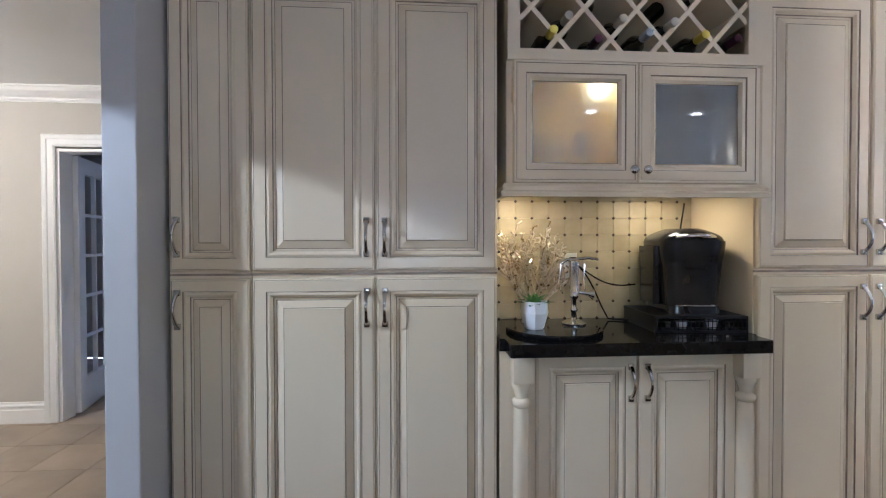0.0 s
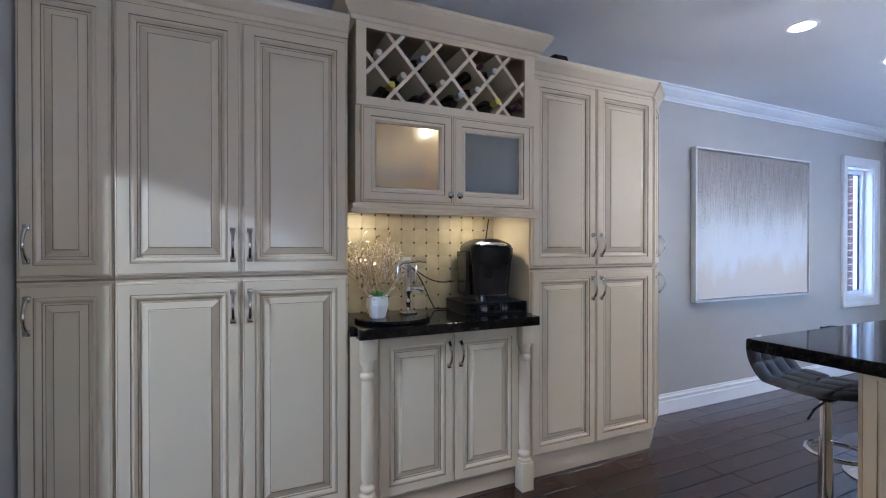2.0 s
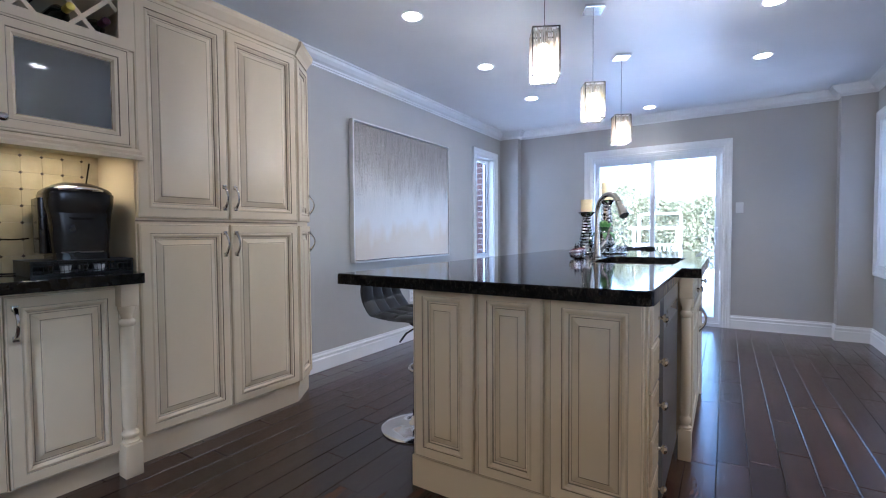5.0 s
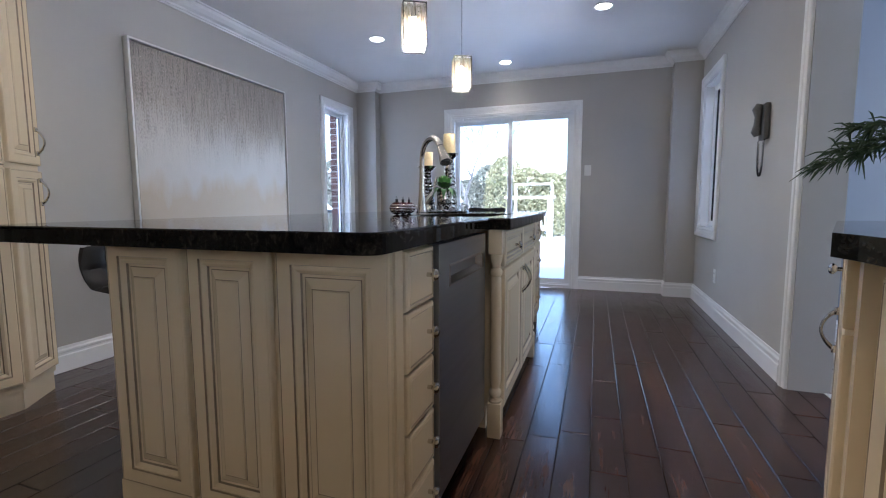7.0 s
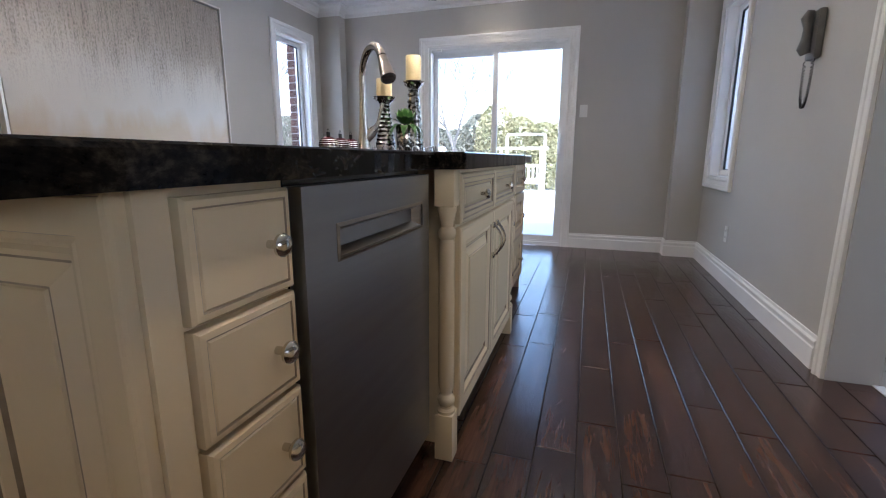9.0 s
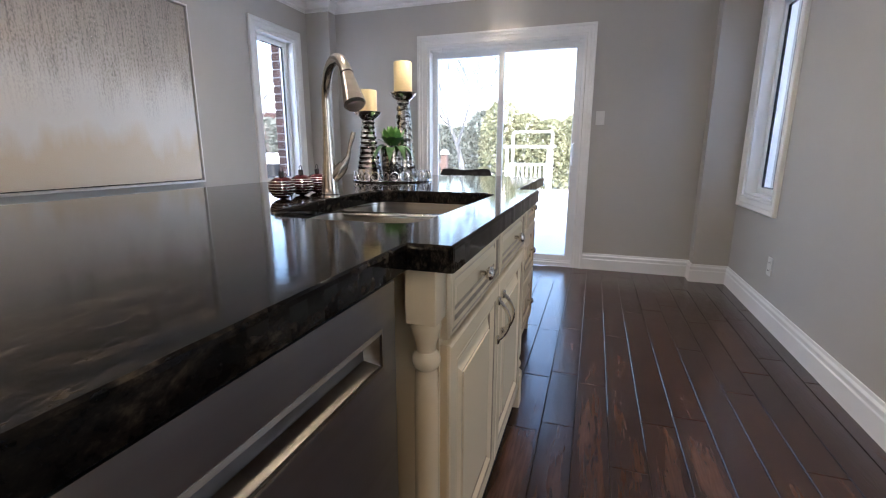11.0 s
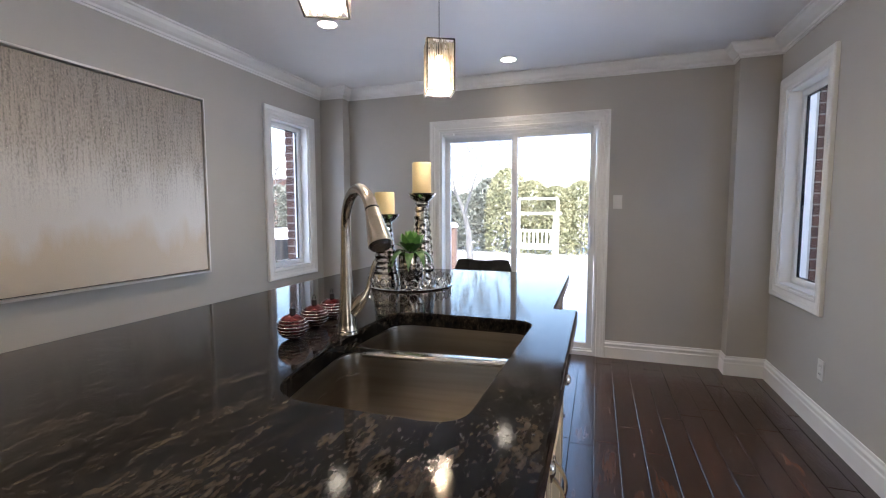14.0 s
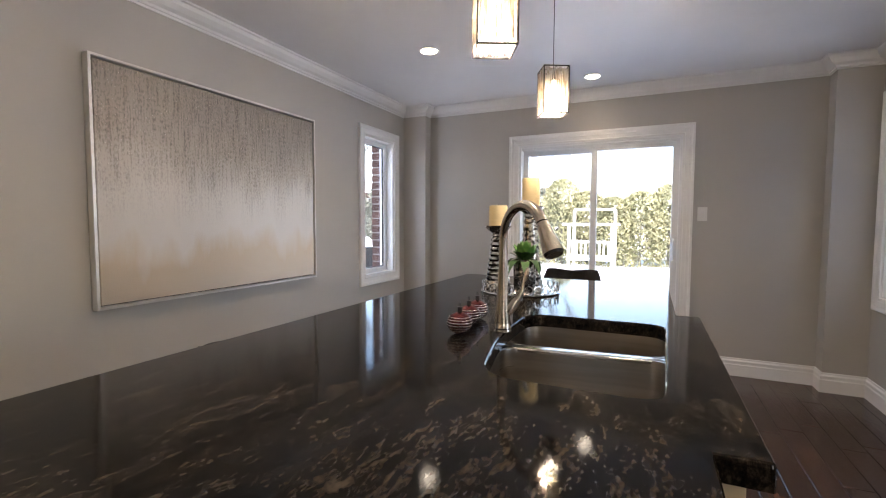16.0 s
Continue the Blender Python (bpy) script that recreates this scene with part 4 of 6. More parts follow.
dw = thing("dishwasher", pose(3.576, fy, 0), "stainless steel dishwasher with a pocket handle under the worktop", "dishwasher")
bm = boxes(((0.0, 0.0, 0.10), (0.556, 0.55, BZ)))
part("body", bm, BLACK, dw)
bm = bmesh.new()
hx0, hx1, hz0, hz1 = 0.10, 0.50, 0.735, 0.79
box(bm, (0.002, -0.030, 0.11), (0.554, 0.0, hz0))
box(bm, (0.002, -0.030, hz1), (0.554, 0.0, BZ - 0.012))
box(bm, (0.002, -0.030, hz0), (hx0, 0.0, hz1))
box(bm, (hx1, -0.030, hz0), (0.554, 0.0, hz1))
part("door", bm, DWSTEEL, dw)
part("handle_pocket", sweep([(hx0, hz0), (hx1, hz0), (hx1, hz1), (hx0, hz1)][::-1], [(0, 0.033), (0.006, 0.031), (0.006, 0.029), (-0.002, 0.029), (-0.012, 0.006), (0, 0.006)], lambda u, v, d: (u, -d, v), closed=True), STEEL, dw, "bright rim of the pocket handle")
part("pocket_back", boxes(((hx0, -0.005, hz0), (hx1, -0.002, hz1))), DWSTEEL, dw)
part("toe_kick", boxes(((0.0, 0.05, 0.0), (0.556, 0.07, 0.10))), BLACK, dw)

sy = -1.150
sk = thing("island_sink_cabinet", pose(4.240, sy, 0), "cream sink cabinet with two doors and false drawer fronts", "cabinet")
part("body", boxes(((0, 0, 0.10), (0.955, 0.55, 0.60)), ((0, 0, 0.60), (0.955, 0.02, BZ)), ((0, 0.02, 0.60), (0.018, 0.55, BZ)), ((0.937, 0.02, 0.60), (0.955, 0.55, BZ)), ((0.0, 0.06, 0.0), (0.955, 0.10, 0.10))), CREAM, sk)
for a, side in ((0.006, "r"), (0.480, "l")):
    w = 0.468
    fr = [(0, -0.014, 0), (0.004, -0.019, 0), (0.012, -0.020, 0), (0.0145, -0.018, 1), (0.017, -0.020, 0), (0.028, -0.020, 0), (0.032, -0.014, 1), (0.040, -0.012, 0), (0.044, -0.009, 1), (0.055, -0.016, 0)]
    q = part("drawer_front", ring_panel(w, 0.145, fr), [CREAM, GLAZE], sk, "", (a, 0, 0.716))
    part("knob", knob(), POLISHED, q, "brushed nickel knob", (w / 2, -0.020, 0.0725), smooth=True)
    door_at(sk, a, 0.105, w, 0.600, (w - 0.03 if side == "r" else 0.03, 0.49, "bow"))
for px in (4.192, 5.245):
    po = thing("island_post", pose(px, -1.142, 0), "turned cream island post with square ends", "post", "island posts")
    part("post", turned_post(0.0, BZ, 0.78), CREAM, po, smooth=True)
fd = thing("island_drawer_cabinet", pose(5.285, fy, 0), "wide cream drawer cabinet at the island's far end", "cabinet")
part("body", boxes(((0, 0, 0.10), (0.82, 0.55, BZ)), ((0, 0.05, 0), (0.82, 0.10, 0.10))), CREAM, fd)
for z0, z1 in ((0.690, 0.862), (0.405, 0.683), (0.110, 0.398)):
    for a in (0.006, 0.415):
        q = part("drawer_front", raised_door(0.398, z1 - z0), [CREAM, GLAZE], fd, "", (a, 0, z0))
        part("knob", knob(), POLISHED, q, "brushed nickel knob", (0.2, -0.020, (z1 - z0) / 2), smooth=True)
fe = thing("island_far_cabinet", pose(6.107, -1.08, 0), "cream cabinet end at the island's far side", "cabinet")
part("board", boxes(((0, 0, 0), (0.02, 0.935, BZ))), CREAM, fe)

# ---- sink ----
sink = thing("sink", pose(0, 0, 0), "double-bowl undermount stainless steel sink in the island", "sink")


def bowl(pts, depth):
    """An open bowl: rim, rounded wall and floor."""
    bm = bmesh.new()
    c = Vector((sum(p.x for p in pts) / len(pts), sum(p.y for p in pts) / len(pts)))
    rings = []
    for k, z in ((1.05, 0), (1.0, 0), (0.995, -0.006), (0.97, -depth * 0.82), (0.945, -depth * 0.94), (0.88, -depth), (0.14, -depth - 0.006)):
        rings.append([bm.verts.new((c.x + (p.x - c.x) * k, c.y + (p.y - c.y) * k, TOPZ - THK - 0.002 + z)) for p in pts])
    for a, b in zip(rings, rings[1:]):
        for i in range(len(a)):
            bm.faces.new((a[i], a[(i + 1) % len(a)], b[(i + 1) % len(a)], b[i]))
    bm.faces.new(rings[-1])
    return bm, c


b1 = rounded([(4.322, -0.672), (4.322, -1.075), (4.792, -1.090), (4.745, -0.600)], [0.09, 0.07, 0.07, 0.09], 8)
b2 = rounded([(4.785, -0.590), (4.832, -1.090), (5.085, -1.092), (5.085, -0.590)], [0.09, 0.07, 0.07, 0.09], 8)
for pts in (b1, b2):
    bm, c = bowl(pts, 0.20)
    bo = part("bowl", bm, STEEL, sink, "brushed steel bowl", smooth=True)
    part("drain", lathe([(0.046, 0.0), (0.046, 0.005), (0.036, 0.006), (0.030, 0.001), (0.004, 0.001)], 20, centre=(c.x, c.y, TOPZ - THK - 0.209)), CHROME, bo, smooth=True)
bm = bmesh.new()
strip = [(4.736, -0.592), (4.790, -1.092), (4.836, -1.092), (4.786, -0.592)]
lo, hi = [[bm.verts.new((x, y, TOPZ - THK - z)) for x, y in strip] for z in (0.012, 0.0015)]
bm.faces.new(hi)
bm.faces.new(lo[::-1])
for i in range(4):
    bm.faces.new((lo[i], lo[(i + 1) % 4], hi[(i + 1) % 4], hi[i]))
bmesh.ops.bevel(bm, geom=[e for e in bm.edges if all(v.co.z > TOPZ - THK - 0.005 for v in e.verts)], offset=0.005, segments=3, profile=0.5, affect="EDGES")
part("divider", bm, POLISHED, sink, "bright rounded rim between the bowls", smooth=True)
bm = bmesh.new()
for i in range(13):
    x = 4.855 + i * 0.016
    tube([(x, -1.05, 0.70), (x, -0.64, 0.70)], 0.0025, 6, bm)
tube([(4.852, -1.05, 0.697), (5.05, -1.05, 0.697), (5.05, -0.64, 0.697), (4.852, -0.64, 0.697), (4.852, -1.05, 0.697)], 0.003, 6, bm)
tagged(link("sink_grid", bm, CHROME, smooth=True), "chrome wire grid lying in the far sink bowl", "sink grid")

# ---- tap ----
fx, fyy = 4.763, -0.594
tap = thing("faucet", pose(fx, fyy, TOPZ, 0, 0, -130), "brushed nickel gooseneck kitchen faucet with a side lever", "faucet")
part("base", lathe([(0.031, 0), (0.031, 0.005), (0.0285, 0.009), (0.027, 0.03), (0.0225, 0.075), (0.0185, 0.12), (0.0165, 0.17), (0.0158, 0.20)], 28), NICKEL, tap, smooth=True)
part("seam_ring", lathe([(0.0290, 0.0085), (0.0296, 0.010), (0.0286, 0.0115)], 28), BLACK, tap)
pts = [(0, 0, 0.195), (0, 0, 0.25), (0, 0, 0.30)]
for i in range(1, 14):
    t = radians(150) * i / 13
    pts.append((0.108 - 0.108 * math.cos(t), 0, 0.30 + 0.106 * math.sin(t)))
part("spout", tube(pts, [0.0152, 0.0140, 0.0135] + [0.0135 + 0.00025 * i for i in range(13)], 18), NICKEL, tap, smooth=True)
head = [(0.2005, 0, 0.3545), (0.2065, 0, 0.344), (0.222, 0, 0.318), (0.240, 0, 0.289), (0.252, 0, 0.270)]
hd = part("spray_head", tube(head, [0.0165, 0.0185, 0.0225, 0.0275, 0.0300], 20), NICKEL, tap, smooth=True)
part("seam_ring", tube([(0.200, 0, 0.3555), (0.2015, 0, 0.353)], 0.0177, 20), BLACK, hd)
part("nozzle", tube([(0.2515, 0, 0.2705), (0.2555, 0, 0.264)], [0.0275, 0.0245], 20), BLACK, hd, "black rubber nozzle")
part("lever_hub", tube([(0.006, 0.010, 0.062), (0.016, 0.030, 0.088), (0.022, 0.042, 0.106)], [0.019, 0.0205, 0.0165], 16), NICKEL, tap, smooth=True)
part("lever", tube([(0.022, 0.042, 0.104), (0.029, 0.055, 0.130), (0.032, 0.060, 0.158), (0.037, 0.068, 0.190), (0.040, 0.073, 0.207)], [0.0135, 0.0075, 0.0055, 0.0085, 0.0065], 12), NICKEL, tap, smooth=True)

# ---- ceiling lights ----
def downlight(x, y, watts=3.1, cone=120, blend=0.8, colour=(1.0, 0.80, 0.56), aim=None):
    e = thing("downlight", pose(x, y, CEILZ), "round white recessed ceiling downlight, switched on", "ceiling light", "recessed downlights")
    part("trim", sweep([(0.058 * math.cos(a * math.pi / 12), 0.058 * math.sin(a * math.pi / 12)) for a in range(24)][::-1], [(0, 0.0), (0.0, -0.003), (0.012, -0.005), (0.018, -0.002), (0.018, 0.0)], flat, closed=True), WHITE, e)
    part("lens", lathe([(0.056, -0.002), (0.056, 0.0)], 24), SPOTGLOW, e, "glowing warm white lens")
    lamp = new("downlight_beam", bpy.data.lights.new("downlight_beam", "SPOT"))
    lamp.data.energy, lamp.data.color, lamp.data.spot_size, lamp.data.spot_blend, lamp.data.shadow_soft_size = watts, colour, radians(cone), blend, 0.05
    lamp.matrix_world = look((x, y, CEILZ - 0.012), aim) if aim else pose(x, y, CEILZ - 0.012)


for x, y in ((4.18, 0.443), (5.23, 0.443), (6.29, 0.445), (7.352, -0.550), (6.245, -1.53), (5.235, -1.53), (4.20, -1.53), (3.17, -1.53)):
    downlight(x, y)
downlight(2.12, -1.53, 1.6)
# cooler adjustable fitting over the hall end, turned towards the pantry doors
downlight(-1.40, -0.30, 34.0, 25, 0.22, (0.92, 0.96, 1.0), (1.10, 1.03, 0.80))


def pendant(x, y):
    e = thing("pendant_lamp", pose(x, y, CEILZ, 0, 0, 27), "square pendant lamp with a crystal rod shade, glowing warm", "pendant lamp", "pendants over the island")
    part("canopy", boxes(((-0.06, -0.06, -0.022), (0.06, 0.06, 0.0)), bevel=0.003), CHROME, e, "square chrome canopy")
    part("cord", tube([(0, 0, -0.022), (0, 0, -0.480)], 0.0018, 6), BLACKWIRE, e)
    zt, zb, h = -0.480, -0.698, 0.060
    bm = bmesh.new()
    for z in (zt, zb):
        c = [(-h, -h, z), (h, -h, z), (h, h, z), (-h, h, z), (-h, -h, z)]
        for a, b in zip(c, c[1:]):
            tube([a, b], 0.0035, 6, bm)
    for sx in (-h, h):
        for sy2 in (-h, h):
            tube([(sx, sy2, zb), (sx, sy2, zt)], 0.0035, 6, bm)
    tube([(-h, 0, zt), (h, 0, zt)], 0.003, 6, bm)
    tube([(0, -h, zt), (0, h, zt)], 0.003, 6, bm)
    part("frame", bm, BLACKWIRE, e, "thin dark metal cage")
    bm = bmesh.new()
    for side in range(4):
        for i in range(30):
            u = -h + 0.006 + (2 * h - 0.012) * (i + random.uniform(-0.3, 0.3)) / 29
            r = random.uniform(0.0012, 0.0030)
            z0, z1 = zb + random.uniform(0.002, 0.02), zt - random.uniform(0.002, 0.02)
            v = -h - random.uniform(0, 0.004)
            du = random.uniform(-0.006, 0.006)
            q = [(u, v, z0), (u + du, v, (z0 + z1) / 2), (u, v, z1)]
            q = [Matrix.Rotation(side * math.pi / 2, 3, "Z") @ Vector(p) for p in q]
            tube(q, r, 5, bm)
    tagged(part("shade", bm, RODGLASS, e, "irregular smoked crystal rods"), kind="stuff")
    part("socket", lathe([(0.014, -0.535), (0.014, -0.478)], 14), BLACKWIRE, e)
    part("bulb", lathe([(0.012, -0.535), (0.020, -0.560), (0.026, -0.588), (0.022, -0.612), (0.008, -0.622)], 18), BULB, e, "glowing warm bulb", smooth=True)
    lamp = new("pendant_glow", bpy.data.lights.new("pendant_glow", "POINT"))
    lamp.data.energy, lamp.data.color, lamp.data.shadow_soft_size = 3.6, (1.0, 0.82, 0.62), 0.008
    lamp.location = (x, y, CEILZ - 0.635)


for px in (3.825, 4.715, 5.612):
    pendant(px, -0.574)

# hall lamp outside the view
hl = thing("hall_ceiling_lamp", pose(-1.9, 1.3, HALLZ), "small warm hall ceiling lamp", "ceiling light")
part("canopy", lathe([(0.07, -0.02), (0.07, 0.0)], 24), CHROME, hl)
part("shade", lathe([(0.02, -0.20), (0.09, -0.16), (0.10, -0.09), (0.05, -0.02)], 24), BULB, hl, smooth=True)
hlamp = new("hall_lamp_glow", bpy.data.lights.new("hall_lamp_glow", "POINT"))
hlamp.data.energy, hlamp.data.color, hlamp.data.shadow_soft_size = 4.0, (1.0, 0.80, 0.55), 0.08
hlamp.location = (-1.9, 1.3, 2.06)

# ---- painting on the wall ----
def canvas_material():
    m = bpy.data.materials.new("textured_canvas")
    m.use_nodes = True
    n, l = m.node_tree.nodes, m.node_tree.links
    p = n["Principled BSDF"]
    tc = n.new("ShaderNodeTexCoord")

    def noise_at(scale, detail, dist=0.0):
        mp = n.new("ShaderNodeMapping")
        mp.inputs["Scale"].default_value = scale
        l.new(tc.outputs["Object"], mp.inputs[0])
        t = n.new("ShaderNodeTexNoise")
        t.inputs["Scale"].default_value, t.inputs["Detail"].default_value, t.inputs["Distortion"].default_value = 1.0, detail, dist
        l.new(mp.outputs[0], t.inputs["Vector"])
        return t.outputs[0]

    def math_node(op, a, b):
        q = n.new("ShaderNodeMath")
        q.operation = op
        for i, v in enumerate((a, b)):
            if isinstance(v, (int, float)):
                q.inputs[i].default_value = v
            else:
                l.new(v, q.inputs[i])
        return q.outputs[0]

    sep = n.new("ShaderNodeSeparateXYZ")
    l.new(tc.outputs["Object"], sep.inputs[0])
    height = math_node("DIVIDE", sep.outputs[2], 1.23)
    smear = noise_at((7, 1, 2.0), 9)
    level = math_node("ADD", height, math_node("MULTIPLY", math_node("SUBTRACT", smear, 0.5), 0.42))
    ramp = n.new("ShaderNodeValToRGB")
    e = ramp.color_ramp.elements
    e[0].position, e[0].color = 0.02, (0.50, 0.42, 0.33, 1)
    e[1].position, e[1].color = 1.0, (0.30, 0.26, 0.22, 1)
    for pos, c in ((0.17, (0.50, 0.41, 0.31, 1)), (0.30, (0.55, 0.51, 0.475, 1)), (0.48, (0.52, 0.485, 0.45, 1)), (0.66, (0.40, 0.355, 0.31, 1))):
        x = e.new(pos)
        x.color = c
    l.new(level, ramp.inputs[0])
    ribs = noise_at((85, 1, 5.0), 3)
    crumbs = noise_at((110, 1, 60), 5)
    drips = math_node("ADD", math_node("MULTIPLY", ribs, 0.45), math_node("MULTIPLY", crumbs, 0.55))
    flecks = noise_at((190, 1, 150), 2)
    fade = n.new("ShaderNodeMapRange")
    fade.inputs[1].default_value, fade.inputs[2].default_value = 0.35, 0.62
    l.new(level, fade.inputs[0])
    dk = n.new("ShaderNodeMapRange")
    dk.inputs[1].default_value, dk.inputs[2].default_value, dk.inputs[3].default_value, dk.inputs[4].default_value = 0.36, 0.53, 0.50, 1.08
    l.new(drips, dk.inputs[0])
    mixk = math_node("ADD", 1.0, math_node("MULTIPLY", math_node("SUBTRACT", dk.outputs[0], 1.0), fade.outputs[0]))
    sc = n.new("ShaderNodeVectorMath")
    sc.operation = "SCALE"
    l.new(ramp.outputs[0], sc.inputs[0])
    l.new(mixk, sc.inputs["Scale"])
    glint = n.new("ShaderNodeMapRange")
    glint.inputs[1].default_value, glint.inputs[2].default_value = 0.69, 0.72
    l.new(flecks, glint.inputs[0])
    mx = n.new("ShaderNodeMix")
    mx.data_type = "RGBA"
    l.new(math_node("MULTIPLY", glint.outputs[0], fade.outputs[0]), mx.inputs[0])
    l.new(sc.outputs[0], mx.inputs[6])
    mx.inputs[7].default_value = (0.9, 0.86, 0.78, 1)
    l.new(mx.outputs[2], p.inputs["Base Color"])
    p.inputs["Roughness"].default_value, p.inputs["Metallic"].default_value = 0.36, 0.25
    b = n.new("ShaderNodeBump")
    b.inputs["Strength"].default_value, b.inputs["Distance"].default_value = 0.8, 0.006
    l.new(math_node("ADD", math_node("MULTIPLY", drips, fade.outputs[0]), math_node("MULTIPLY", flecks, 0.25)), b.inputs["Height"])
    l.new(b.outputs[0], p.inputs["Normal"])
    return m


PX0, PX1, PZ0, PZ1 = 4.600, 6.158, 0.840, 2.070
SILVERFRAME = mat("silver_leaf_frame", (0.80, 0.78, 0.75), (0.72, 0.70, 0.67), (9, 9, 9), 0.3, 0.42, metal=0.7)
pic = thing("painting", pose(PX0, NORTH - 0.006, PZ0), "large abstract silver and beige textured painting in a silver frame", "painting")
pw, ph = PX1 - PX0, PZ1 - PZ0
part("frame", sweep([(0, 0), (pw, 0), (pw, ph), (0, ph)], [(0, 0), (0, 0.044), (0.012, 0.046), (0.015, 0.040), (0.015, 0)], lambda u, v, d: (u, -d, v), closed=True), SILVERFRAME, pic, "slim silver floater frame")
part("canvas", boxes(((0.022, -0.036, 0.022), (pw - 0.022, -0.004, ph - 0.022)), bevel=0.003), canvas_material(), pic, "ridged beige and silver canvas")
part("backing", boxes(((0.010, -0.010, 0.010), (pw - 0.010, 0.0, ph - 0.010))), BLACK, pic)

# ---- switch, outlets, telephone ----
def plate(name, m, label, cat, outlet):
    e = thing(name, m, label, cat)
    part("plate", boxes(((-0.036, -0.006, -0.058), (0.036, 0.0, 0.058)), bevel=0.002), PLATE, e)
    if outlet:
        for z in (-0.024, 0.024):
            s = part("socket", boxes(((-0.017, -0.009, z - 0.015), (0.017, -0.006, z + 0.015)), bevel=0.001), PLATE, e)
            for x in (-0.006, 0.006):
                part("slot", boxes(((x - 0.001, -0.0095, z - 0.005), (x + 0.001, -0.0088, z + 0.005))), BLACK, s)
    else:
        part("rocker", boxes(((-0.016, -0.010, -0.033), (0.016, -0.006, 0.033)), bevel=0.002), PLATE, e)
    return e


plate("light_switch", pose(EAST, -1.42, 1.355, 0, 0, -90), "white rocker light switch on the wall beside the door", "light switch", False)
plate("wall_outlet", pose(6.74, SOUTH, 0.36, 0, 0, 180), "white double wall outlet above the baseboard", "wall outlet", True)
plate("wall_outlet", pose(5.475, NORTH, 0.452), "white double wall outlet above the baseboard", "wall outlet", True)
plate("wall_outlet", pose(2.20, 1.413, 1.165), "cream wall outlet on the tiled backsplash", "wall outlet", True)

ph_ = thing("wall_telephone", pose(5.70, SOUTH, 1.385, 0, 0, 180), "dark grey corded telephone hung on the wall", "telephone")
part("body", boxes(((-0.05, -0.035, -0.02), (0.05, 0.0, 0.20)), bevel=0.012), GREY, ph_, smooth=True)
bm = tube([(0, -0.05, 0.005), (0, -0.06, 0.03), (0, -0.055, 0.07), (0, -0.052, 0.12), (0, -0.06, 0.165), (0, -0.05, 0.195)], [0.020, 0.028, 0.021, 0.020, 0.028, 0.018], 12)
part("handset", bm, GREY, ph_, smooth=True)
pts = []
for i in range(420):
    t = i / 419
    u = math.pi * t
    cx, cz = 0.045 * math.cos(u), -0.02 - 0.22 * math.sin(u) ** 0.7 if 0 < t < 1 else -0.02
    a = t * 2 * math.pi * 62
    pts.append((cx + 0.006 * math.cos(a), -0.03 + 0.006 * math.sin(a), cz))
part("cord", tube(pts, 0.0017, 4), BLACKWIRE, ph_, "coiled black cord")

